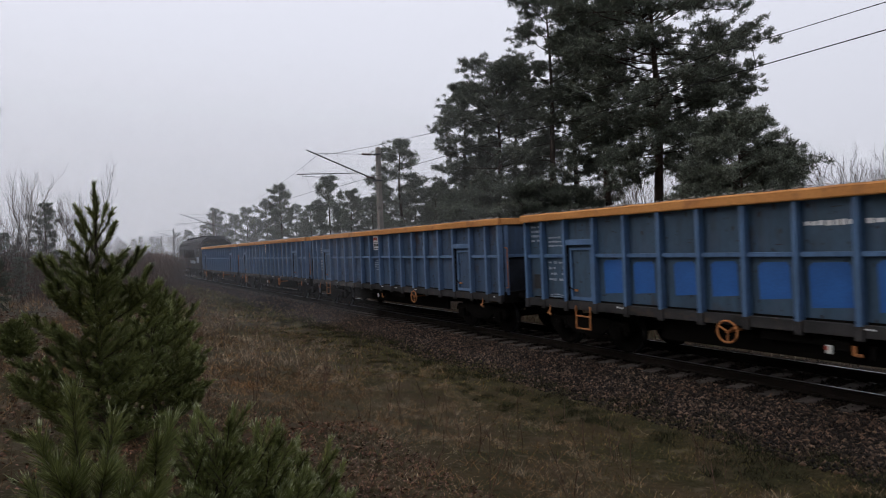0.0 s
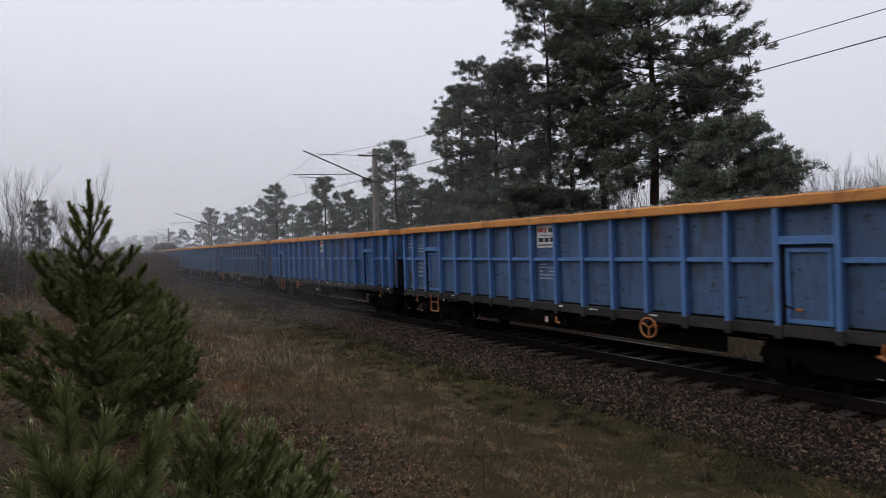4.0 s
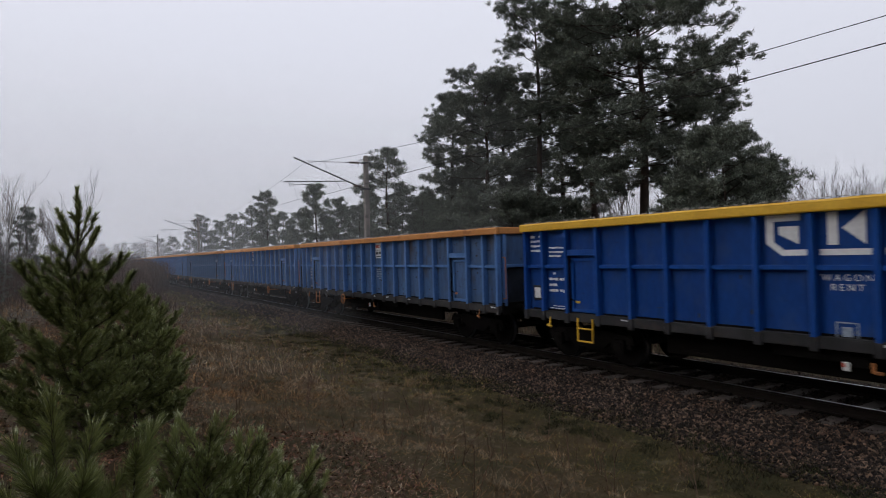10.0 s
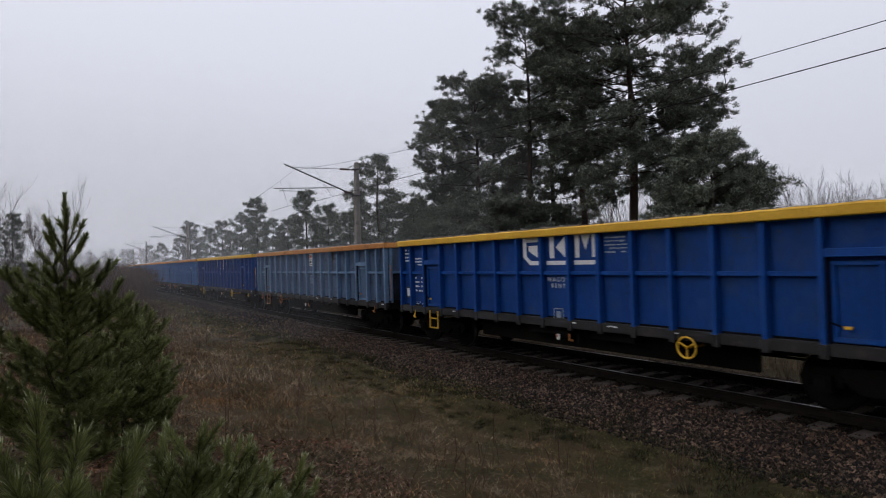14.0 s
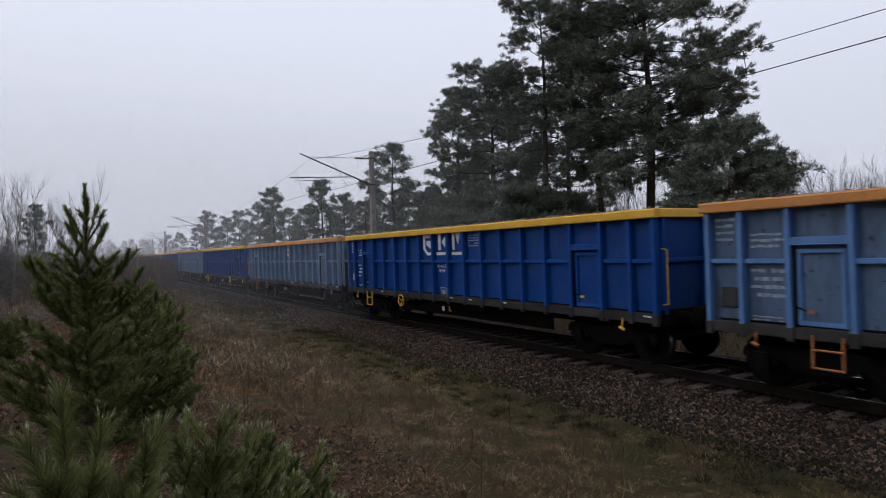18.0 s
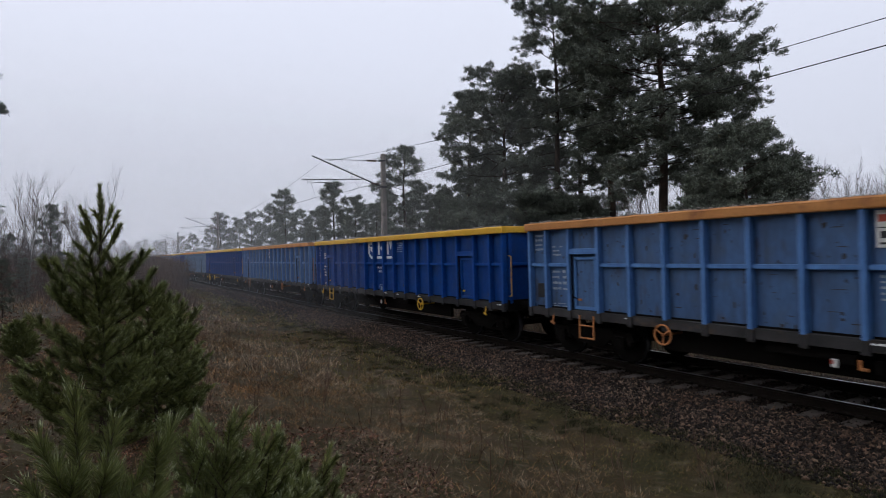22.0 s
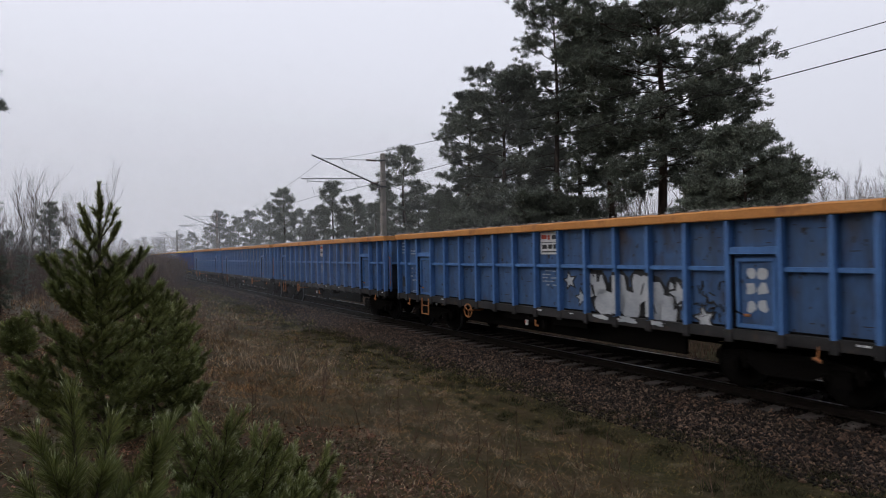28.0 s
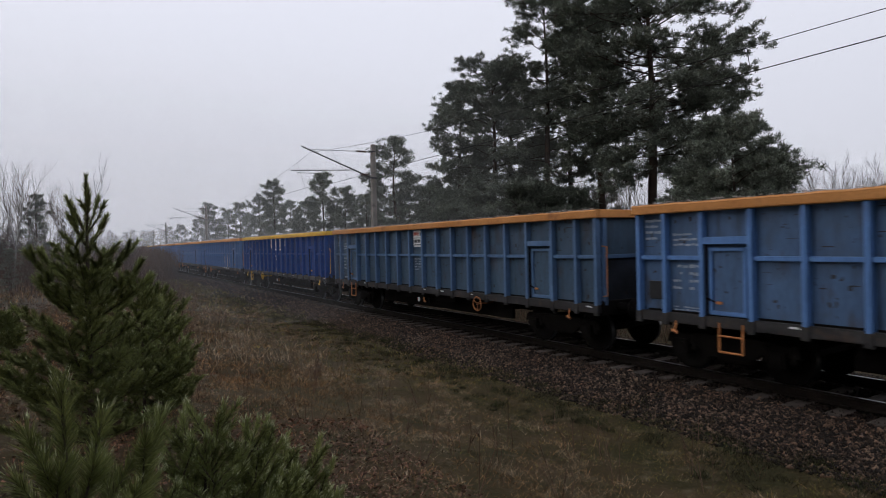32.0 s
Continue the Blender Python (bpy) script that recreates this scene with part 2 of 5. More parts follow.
def boxes(name, rows, mat, bevel=0.0):
    """One mesh of boxes; rows: (cx, cy, cz, sx, sy, sz)."""
    if bevel:
        bm = bmesh.new()
        for cx, cy, cz, sx, sy, sz in rows:
            bmesh.ops.create_cube(bm, size=1, matrix=Matrix.Translation((cx, cy, cz)) @ Matrix.Diagonal((sx, sy, sz, 1)))
        bmesh.ops.bevel(bm, geom=bm.edges[:], offset=bevel, segments=1, affect="EDGES")
        me = bpy.data.meshes.new(name)
        bm.to_mesh(me)
        bm.free()
        me.materials.append(mat)
        return me
    vs, fs = [], []
    for cx, cy, cz, sx, sy, sz in rows:
        o = len(vs)
        vs += [(cx + x * sx / 2, cy + y * sy / 2, cz + z * sz / 2) for x, y, z in BOX]
        fs += [tuple(o + i for i in f) for f in BOXF]
    return mesh_from(name, vs, fs, [mat])


def prism(name, outline, x0, x1, mat):
    """A plate in the y-z plane with that outline, from x0 to x1."""
    n = len(outline)
    vs = [(x0, y, z) for y, z in outline] + [(x1, y, z) for y, z in outline]
    fs = [tuple(range(n)), tuple(range(2 * n - 1, n - 1, -1))]
    fs += [(i, i + n, (i + 1) % n + n, (i + 1) % n) for i in range(n)]
    me = mesh_from(name, vs, fs, [mat])
    bm = bmesh.new()
    bm.from_mesh(me)
    bmesh.ops.recalc_face_normals(bm, faces=bm.faces[:])
    bm.to_mesh(me)
    bm.free()
    return me


def lathe(name, profile, mat, axis="x", sides=20, at=(0, 0, 0)):
    """A turned solid; profile: (along the axis, radius)."""
    vs, fs = [], []
    m = len(profile)
    for k in range(sides):
        a = 2 * math.pi * k / sides
        for t, r in profile:
            c, s = r * math.cos(a), r * math.sin(a)
            v = (t, c, s) if axis == "x" else (c, t, s) if axis == "y" else (c, s, t)
            vs.append((v[0] + at[0], v[1] + at[1], v[2] + at[2]))
    for k in range(sides):
        j = (k + 1) % sides
        for i in range(m - 1):
            fs.append((k * m + i, k * m + i + 1, j * m + i + 1, j * m + i))
    return mesh_from(name, vs, fs, [mat], smooth=True)


def join(name, meshes):
    """One mesh out of several, keeping their materials."""
    bm = bmesh.new()
    mats = []
    for me in meshes:
        start = len(bm.faces)
        bm.from_mesh(me)
        bm.faces.ensure_lookup_table()
        for f in bm.faces[start:]:
            m = me.materials[f.material_index]
            if m not in mats:
                mats.append(m)
            f.material_index = mats.index(m)
    out = bpy.data.meshes.new(name)
    bm.to_mesh(out)
    bm.free()
    for m in mats:
        out.materials.append(m)
    return out


def part(name, me, parent, label="", at=None):
    ob = new(name, me)
    ob.parent = parent
    if at:
        ob.location = at
    return tagged(ob, label) if label else ob


def thing(name, label, category, group="", kind="", me=None, at=(0, 0, 0), rz=0.0):
    ob = new(name, me)
    ob.location = at
    ob.rotation_euler = (0, 0, rz)
    return tagged(ob, label, category, group, kind)


# ---------------------------------------------------------------- plan of the track and the ground
def track_x(s):
    """Centre line: straight beside the camera, a very slight bend far off."""
    e = min(max(s, 0.0), 180.0)
    x = 0.5 * 1.5e-4 * e * e + 3.5e-6 * e ** 3 / 6
    return D + x + (max(s, 180.0) - 180.0) * (1.5e-4 * e + 3.5e-6 * e * e / 2)


def heading(s):
    return -math.atan2(track_x(s + 0.5) - track_x(s - 0.5), 1.0)


PROFILE = [(-400, 3.0), (-60, 2.4), (-25, 1.9), (-15, 1.15), (-11, 0.80), (-8.5, 0.35), (-6, -0.12), (-4.2, -0.30), (-2.95, -0.34), (-1.75, -0.165),
           (1.75, -0.165), (2.95, -0.36), (5, -0.45), (12, -0.1), (60, 0.6), (400, 2.0)]
PU, PZ = [p[0] for p in PROFILE], [p[1] for p in PROFILE]


def ground_z(x, y):
    u = x - track_x(y)
    z = float(np.interp(u, PU, PZ))
    if abs(u) > 2.9:
        k = min((abs(u) - 2.9) / 2, 1)
        z += k * (0.10 * noise.noise((x * 0.35, y * 0.35, 1.7)) + 0.035 * noise.noise((x * 1.3, y * 1.3, 4.1)))
    return z


def spread(lo, hi, near, step, grow):
    """Coordinates that stand close together round near and widen outwards."""
    up, v, d = [], near, step
    while v < hi:
        up.append(v)
        v += d
        d *= grow
    dn, v, d = [], near - step, step
    while v > lo:
        dn.append(v)
        v -= d
        d *= grow
    return sorted(dn + up) + [hi]


def build_ground():
    us = sorted(set(spread(-1500, 1500, -6, 0.35, 1.06)) | {-2.95, -1.75, 1.75, 2.95})
    ys = spread(-400, 2500, 8, 0.4, 1.05)
    vs, fs, ix = [], [], []
    for y in ys:
        for u in us:
            x = track_x(y) + u
            vs.append((x, y, ground_z(x, y)))
    n = len(us)
    for j in range(len(ys) - 1):
        for i in range(n - 1):
            fs.append((j * n + i, j * n + i + 1, (j + 1) * n + i + 1, (j + 1) * n + i))
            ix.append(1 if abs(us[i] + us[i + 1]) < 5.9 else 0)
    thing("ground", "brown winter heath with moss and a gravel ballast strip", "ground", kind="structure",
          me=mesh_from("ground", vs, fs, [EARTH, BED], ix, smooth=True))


build_ground()


# ---------------------------------------------------------------- the track
def build_track():
    bed = thing("railway_track", "single railway track on concrete sleepers and stone ballast", "railway track", kind="structure")
    n = 160
    ss = [-30 + 0.0 + i * 3.0 for i in range(n)]
    sec = [(-0.062, -0.172), (0.062, -0.172), (0.058, -0.155), (0.012, -0.13), (0.012, -0.045), (0.036, -0.03), (0.036, -0.003), (0.028, 0.0),
           (-0.028, 0.0), (-0.036, -0.003), (-0.036, -0.03), (-0.012, -0.045), (-0.012, -0.13), (-0.058, -0.155)]
    for side in (-0.755, 0.755):
        vs, fs, ix = [], [], []
        for s in ss:
            for u, z in sec:
                vs.append((track_x(s) + side + u, s, z + LIFT))
        k = len(sec)
        for j in range(n - 1):
            for i in range(k):
                fs.append((j * k + i, j * k + (i + 1) % k, (j + 1) * k + (i + 1) % k, (j + 1) * k + i))
                ix.append(1 if i == 7 else 0)
        part("rail", mesh_from("rail", vs, fs, [RAIL, RAILTOP], ix), bed, "rusty steel rail with a bright worn head")
    sl = boxes("sleeper", [(0, 0, -0.262, 2.6, 0.25, 0.13)], CONCRETE, 0.02)
    clip = boxes("rail_clip", [(x, 0, -0.16, 0.05, 0.14, 0.045) for x in (-0.85, -0.66, 0.66, 0.85)], RAIL)
    sl = join("sleeper", [sl, clip])
    for i in range(290):
        s = -14 + i * 0.6
        ob = part("sleeper", sl, bed, at=(track_x(s), s, LIFT))
        ob.rotation_euler = (0, 0, heading(s) + random.uniform(-0.008, 0.008))


def stones(name, count, area, size, rng, mat=None):
    """Irregular broken stones (joined); area(rng, n) gives x, y, z."""
    base = np.array([(1, 0, 0), (-1, 0, 0), (0, 1, 0), (0, -1, 0), (0, 0, 1), (0, 0, -1)], float)
    f = np.array([(0, 2, 4), (2, 1, 4), (1, 3, 4), (3, 0, 4), (2, 0, 5), (1, 2, 5), (3, 1, 5), (0, 3, 5)])
    c = area(rng, count)
    r = rng.uniform(*size, (count, 1, 1)) * rng.uniform(0.6, 1.35, (count, 6, 1))
    v = base[None] * r + rng.normal(0, 0.25, (count, 6, 3)) * r
    an = rng.uniform(0, 2 * math.pi, count)
    ca, sa = np.cos(an)[:, None], np.sin(an)[:, None]
    v = np.stack([v[:, :, 0] * ca - v[:, :, 1] * sa, v[:, :, 0] * sa + v[:, :, 1] * ca, v[:, :, 2] * 0.75], 2) + c[:, None, :]
    faces = (f[None] + (np.arange(count) * 6)[:, None, None]).reshape(-1, 3)
    me = bpy.data.meshes.new(name)
    me.vertices.add(count * 6)
    me.vertices.foreach_set("co", v.astype(np.float32).reshape(-1))
    me.loops.add(len(faces) * 3)
    me.loops.foreach_set("vertex_index", faces.astype(np.int32).reshape(-1))
    me.polygons.add(len(faces))
    me.polygons.foreach_set("loop_start", np.arange(0, len(faces) * 3, 3, dtype=np.int32))
    me.materials.append(mat or STONE)
    me.update(calc_edges=True)
    return me


def heights(x, y):
    return np.array([ground_z(a, b) for a, b in zip(x, y)])


def build_ballast():
    rng = np.random.default_rng(3)

    def near(r, n):
        y = 2.5 + 25 * r.random(n) ** 1.3
        u = np.where(r.random(n) < 0.8, r.uniform(-3.35, -1.15, n), r.uniform(1.2, 2.6, n))
        u = np.where((u < -2.9) & (r.random(n) < 0.6), u + 0.8, u)
        on = (np.abs(np.mod(y + 14 + 0.3, 0.6) - 0.3) < 0.135) & (np.abs(u) < 1.31) & (r.random(n) < 0.7)
        u = np.where(on & (u < 0), u - 1.45, np.where(on, u + 1.2, u))
        x = np.array([track_x(v) for v in y]) + u
        return np.stack([x, y, heights(x, y) + 0.005], 1)

    def far(r, n):
        y = 27 + 75 * r.random(n) ** 1.4
        u = r.uniform(-3.1, 2.4, n)
        x = np.array([track_x(v) for v in y]) + u
        return np.stack([x, y, heights(x, y) + 0.01], 1)

    def between(r, n):
        y = 2.0 + 26 * r.random(n) ** 1.3
        u = r.uniform(-1.2, 1.3, n)
        x = np.array([track_x(v) for v in y]) + u
        return np.stack([x, y, heights(x, y) + 0.004], 1)

    thing("ballast_stones", "brownish broken ballast stones beside the track", "ballast", kind="stuff", me=stones("ballast", 62000, near, (0.018, 0.044), rng))
    thing("ballast_stones", "ballast stones between the rails, coloured for dust and train shade", "ballast", kind="stuff", me=stones("ballast_dusty", 20000, between, (0.018, 0.040), rng, DUST_SHADE))
    thing("ballast_stones", "brownish broken ballast stones along the distant track", "ballast", kind="stuff", me=stones("ballast_far", 14000, far, (0.035, 0.065), rng))


build_track()
build_ballast()

# ---------------------------------------------------------------- the train
PITCH = 15.74
HALF = 7.31                       # corner post to wagon centre
POSTS = [0, 0.59, 1.355, 2.245] + [2.245 + 0.844167 * i for i in range(1, 13)] + [13.265, 14.03, 14.62]
SKIN = 1.35                       # side sheets, from the centre line
Z_TOP, Z_RIM, Z_BELT, Z_SILL, Z_TIP = 3.105, 2.93, 2.11, 1.11, 0.88


def post_y(i):
    """Posts counted from the leading end."""
    return HALF - POSTS[i]


def bars(rows, x, mat, name):
    """Thin raised marks on the near side; rows: (y centre, z centre, length, height)."""
    return boxes(name, [(x, y, z, 0.006, w, h) for y, z, w, h in rows], mat)


def unreadable(rng, y0, y1, z0, z1, lines, rows):
    """Lines of lettering too small to read, as broken bars."""
    step = (z1 - z0) / lines
    for i in range(lines):
        y = y1
        end = y0 + rng.uniform(0, 0.3) * (y1 - y0)
        while y > end:
            w = rng.uniform(0.03, 0.13)
            if rng.random() > 0.12:
                rows.append((y - w / 2, z1 - (i + 0.5) * step + rng.uniform(-0.006, 0.006), w, step * rng.uniform(0.3, 0.5)))
            y -= w + rng.uniform(0.012, 0.03)


SHARED = {}


def shared(name, make):
    if name not in SHARED:
        SHARED[name] = make()
    return SHARED[name]


def bogie(parent, y):
    """Two-axle freight bogie with side frames, springs and axle boxes."""
    def frame_mesh():
        rows = []
        out = []
        for sx in (-1, 1):
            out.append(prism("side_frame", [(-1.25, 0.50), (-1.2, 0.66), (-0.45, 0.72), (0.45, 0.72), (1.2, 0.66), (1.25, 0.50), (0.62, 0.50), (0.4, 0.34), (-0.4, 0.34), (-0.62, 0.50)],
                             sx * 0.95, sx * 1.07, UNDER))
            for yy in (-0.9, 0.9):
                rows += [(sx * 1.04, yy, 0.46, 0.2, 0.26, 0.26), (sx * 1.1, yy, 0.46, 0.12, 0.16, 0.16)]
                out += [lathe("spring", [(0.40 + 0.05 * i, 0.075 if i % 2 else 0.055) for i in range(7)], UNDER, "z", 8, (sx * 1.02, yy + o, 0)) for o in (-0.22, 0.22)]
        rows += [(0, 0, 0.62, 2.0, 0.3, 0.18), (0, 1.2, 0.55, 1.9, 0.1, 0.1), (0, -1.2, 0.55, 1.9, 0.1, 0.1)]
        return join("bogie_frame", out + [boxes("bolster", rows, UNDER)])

    def axle_mesh():
        pr = [(-0.08, 0.10), (-0.07, 0.40), (-0.065, 0.455), (0.03, 0.46), (0.035, 0.49), (0.06, 0.49), (0.065, 0.40), (0.07, 0.10)]
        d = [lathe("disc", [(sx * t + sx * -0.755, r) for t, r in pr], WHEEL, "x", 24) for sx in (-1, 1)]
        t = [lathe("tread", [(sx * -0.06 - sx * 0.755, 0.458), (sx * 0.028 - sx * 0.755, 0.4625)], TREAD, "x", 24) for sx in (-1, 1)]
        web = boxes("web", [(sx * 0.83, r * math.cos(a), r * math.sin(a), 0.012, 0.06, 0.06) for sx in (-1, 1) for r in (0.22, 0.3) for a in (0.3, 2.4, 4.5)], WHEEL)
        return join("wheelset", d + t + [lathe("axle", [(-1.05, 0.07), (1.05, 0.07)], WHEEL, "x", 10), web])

    b = part("bogie", shared("bogie", frame_mesh), parent, "grimy two-axle freight bogie with shade in its black", (0, y, 0))
    for yy in (0.9, -0.9):
        w = part("wheelset", shared("wheelset", axle_mesh), b, "dark steel wheelset with bright treads")
        w.matrix_parent_inverse = Matrix.Translation((0, yy, 0.46))
        WHEELSETS.append(w)


WHEELSETS = []
WAGONS = []


def wagon(label, body, post, rim=ORANGE, style="sign", tool=ORANGE, wheel_y=2.6, seed=0):
    """Four-axle open box wagon, leading end towards +y, near side at -x."""
    rng = random.Random(seed)
    root = new("open_wagon")
    tagged(root, label, "freight wagon", "wagons of the freight train")
    L = 2 * HALF
    # shell: floor, plain far and near sheets, ends
    for sx in (-1, 1):
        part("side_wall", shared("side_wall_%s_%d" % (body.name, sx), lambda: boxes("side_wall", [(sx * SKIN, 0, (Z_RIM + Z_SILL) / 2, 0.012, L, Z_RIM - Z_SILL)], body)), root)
        part("top_rail", shared("top_rail_%s_%d" % (rim.name, sx), lambda: dented(sx, rim)), root, "%s-painted top rail" % ("yellow" if rim is YELLOW else "orange"))
        part("sill", shared("sill_%s_%d" % (rim.name, sx), lambda: boxes("sill", [(sx * 1.42, 0, (Z_SILL + 0.93) / 2, 0.11, L + 0.1, Z_SILL - 0.93)], BLACKSILL if rim is YELLOW else SOLEBAR, 0.008)), root, "black side sill" if rim is YELLOW else "dark grey side sill")
        for i in range(19):
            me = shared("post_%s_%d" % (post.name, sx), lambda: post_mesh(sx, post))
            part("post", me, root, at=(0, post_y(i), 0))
        for i in range(18):
            if i in (2, 15):
                continue
            y0, y1 = post_y(i) - 0.044, post_y(i + 1) + 0.044
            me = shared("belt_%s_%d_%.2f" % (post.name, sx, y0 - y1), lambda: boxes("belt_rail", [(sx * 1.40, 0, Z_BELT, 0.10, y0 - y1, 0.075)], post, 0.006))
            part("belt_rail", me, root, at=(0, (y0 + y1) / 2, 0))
        for i in (2, 15):
            door(root, sx, (post_y(i) + post_y(i + 1)) / 2, body, post, tool)
    for sy in (-1, 1):
        part("end_wall", shared("end_%s_%d" % (body.name, sy), lambda: end_mesh(sy, body)), root, "stained end wall")
        # dark plate over the lower half, painted with the shade between wagons
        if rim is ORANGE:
            part("end_panel", shared("end_panel_%d" % sy, lambda: boxes("end_panel", [(0, sy * (HALF + 0.006), 1.63, 2.70, 0.02, 0.98)], END_DARK)), root, "dark lower end panel coloured for grime and shade")
        for x in (-1.27, 0.0, 1.27):
            part("end_rib", shared("end_rib_%s_%d" % (post.name, sy), lambda: boxes("end_rib", [(0, sy * (HALF + 0.05), 2.01, 0.1, 0.09, 1.84)], post, 0.01)), root, at=(x, 0, 0))
        part("end_belt", shared("end_belt_%s_%d" % (post.name, sy), lambda: boxes("end_belt", [(0, sy * (HALF + 0.035), Z_BELT, 2.66, 0.05, 0.08)], post, 0.006)), root)
        part("end_rail", shared("end_rail_%s_%d" % (rim.name, sy), lambda: boxes("end_rail", [(0, sy * (HALF + 0.06), 3.015, 2.92, 0.12, 0.17)], rim, 0.012)), root)
        underframe(root, sy)
        for sx in (-1, 1):
            b = part("buffer", shared("buffer_%d" % sy, lambda: buffer_mesh(sy)), root, "round steel buffer", (sx * 0.875, 0, 0))
        part("screw_coupling", shared("coupling_%d" % sy, lambda: boxes("screw_coupling", [(0, sy * 7.65, 1.0, 0.09, 0.36, 0.09), (0.05, sy * 7.6, 0.85, 0.03, 0.06, 0.3), (-0.05, sy * 7.7, 0.8, 0.04, 0.05, 0.35)], UNDER, 0.01)), root)
        bogie(root, sy * 5.75)
    # brake gear under the floor
    part("brake_gear", shared("brake_gear", brake_mesh), root, "dirty brake cylinder, tank and rods, shade in their black")
    part("handwheel", shared("handwheel_" + tool.name, lambda: handwheel_mesh(tool)), root, "spoked brake handwheel", (0, wheel_y, 0))
    part("step", shared("step_" + tool.name, lambda: step_mesh(tool)), root, "painted two-rung step under the door", (0, post_y(2) - 0.54, 0))
    part("handrail", shared("handrail_" + tool.name, lambda: tubes("handrail", [(-1.34, -7.50, 1.30, -1.34, -7.50, 2.32, 0.012, 0.012), (-1.34, -7.50, 2.32, -1.32, -7.36, 2.34, 0.012, 0.012), (-1.34, -7.50, 1.30, -1.32, -7.36, 1.28, 0.012, 0.012)], tool, 6)), root, "shunter's handrail at the wagon end")
    for yy in (6.5, -6.5):
        part("release_handle", shared("release_%s" % tool.name, lambda: join("release_handle", [tubes("pull", [(-1.46, 0, 0.98, -1.5, 0, 0.80, 0.018, 0.018), (-1.5, -0.05, 0.76, -1.5, 0.06, 0.80, 0.03, 0.03)], tool, 6)])), root, "hooked release handle", (0, yy, 0))
    part("load", shared("load_%d" % (seed % 4), lambda: load_mesh(seed % 4)), root, "pale gravel load just below the rim")
    rows = []
    for _ in range(120 if rim is ORANGE else 16):
        i = rng.randrange(18)
        y = (post_y(i) + post_y(i + 1)) / 2 + rng.uniform(-0.28, 0.28)
        z = rng.choice((rng.uniform(1.15, 2.05), rng.uniform(2.25, 2.9)))
        w, h = (rng.uniform(0.03, 0.22), rng.uniform(0.008, 0.02)) if rng.random() < 0.5 else (rng.uniform(0.02, 0.07), rng.uniform(0.03, 0.1))
        rows.append(prism("scuff", blob(rng, y, z, w, h, 8, 0.35, 3.0), -SKIN - 0.0085, -SKIN - 0.002, SCUFF))
    stuff(part("scuffing", join("scuffing", rows), root, "dark dents and scratches in the side sheets"))
    stuff(part("spilled_gravel", shared("crumbs_%d" % (seed % 3), lambda: crumbs(seed % 3)), root, "pale crumbs of gravel on the rim"))
    markings(root, style, rng, 8 if wheel_y < 0 else 9)
    WAGONS.append(root)
    return root


def dented(sx, mat):
    """Top rail with small dents and an uneven upper edge."""
    rng = random.Random(5 + sx)
    n, vs, fs = 60, [], []
    for i in range(n + 1):
        y = -HALF - 0.1 + (2 * HALF + 0.2) * i / n
        w, h = rng.uniform(-0.006, 0.006), rng.uniform(-0.006, 0.006)
        ring = [(1.37, Z_RIM - 0.005), (1.535 + w, Z_RIM), (1.545 + w, Z_RIM + 0.02), (1.545 + w, Z_TOP - 0.03 + h), (1.52 + w, Z_TOP + h), (1.37, Z_TOP + h)]
        vs += [(sx * x, y, z) for x, z in ring]
    for i in range(n):
        for k in range(6):
            a, b = i * 6 + k, i * 6 + (k + 1) % 6
            fs.append((a, b, b + 6, a + 6) if sx < 0 else (a, a + 6, b + 6, b))
    fs += [tuple(range(6)), tuple(range(n * 6, n * 6 + 6))]
    return mesh_from("top_rail", vs, fs, [mat])


def post_mesh(sx, mat):
    """Hat-shaped side post with a bevelled foot."""
    up = boxes("post", [(sx * 1.428, 0, (Z_RIM + 1.08) / 2, 0.15, 0.088, Z_RIM - 1.08)], mat, 0.012)
    foot = boxes("foot", [(sx * 1.47, 0, (1.10 + Z_TIP) / 2, 0.075, 0.13, 1.10 - Z_TIP)], BLACKSILL if mat is DEEP_P else SOLEBAR, 0.012)
    return join("post", [up, foot])


def door(root, sx, y, body, post, tool):
    d = part("side_door", shared("door_%s_%d" % (body.name, sx), lambda: boxes("side_door", [(sx * 1.362, 0, 1.71, 0.02, 0.74, 1.18)], body, 0.004)), root, "steel side door with a raised frame", (0, y, 0))
    fr = shared("door_frame_%s_%d" % (post.name, sx), lambda: boxes("door_frame", [(sx * 1.395, 0, 2.26, 0.05, 0.68, 0.06), (sx * 1.395, 0, 1.17, 0.05, 0.68, 0.07),
                (sx * 1.395, 0.31, 1.715, 0.05, 0.06, 1.08), (sx * 1.395, -0.31, 1.715, 0.05, 0.06, 1.08)], post, 0.006))
    part("door_frame", fr, d)
    hd = shared("header_%s_%d" % (post.name, sx), lambda: boxes("door_header", [(sx * 1.425, 0, 2.415, 0.12, 0.80, 0.12), (sx * 1.425, 0, 2.36, 0.15, 0.80, 0.02)], post, 0.008))
    part("door_header", hd, d)
    bar = shared("lock_%s_%d" % (tool.name, sx), lambda: join("lock_bar", [tubes("lock", [(sx * 1.45, 0.365, 1.1, sx * 1.45, 0.365, 2.36, 0.018, 0.018), (sx * 1.45, 0.365, 1.42, sx * 1.46, 0.2, 1.36, 0.016, 0.012)], UNDER, 6),
                                                                 boxes("grip", [(sx * 1.45, 0.13, 1.35, 0.03, 0.11, 0.05)], tool, 0.008)]))
    part("lock_bar", bar, d, "lock bar with a painted grip")


def end_mesh(sy, body):
    return boxes("end_wall", [(0, sy * HALF, 2.05, 2.70, 0.015, 1.94)], body)


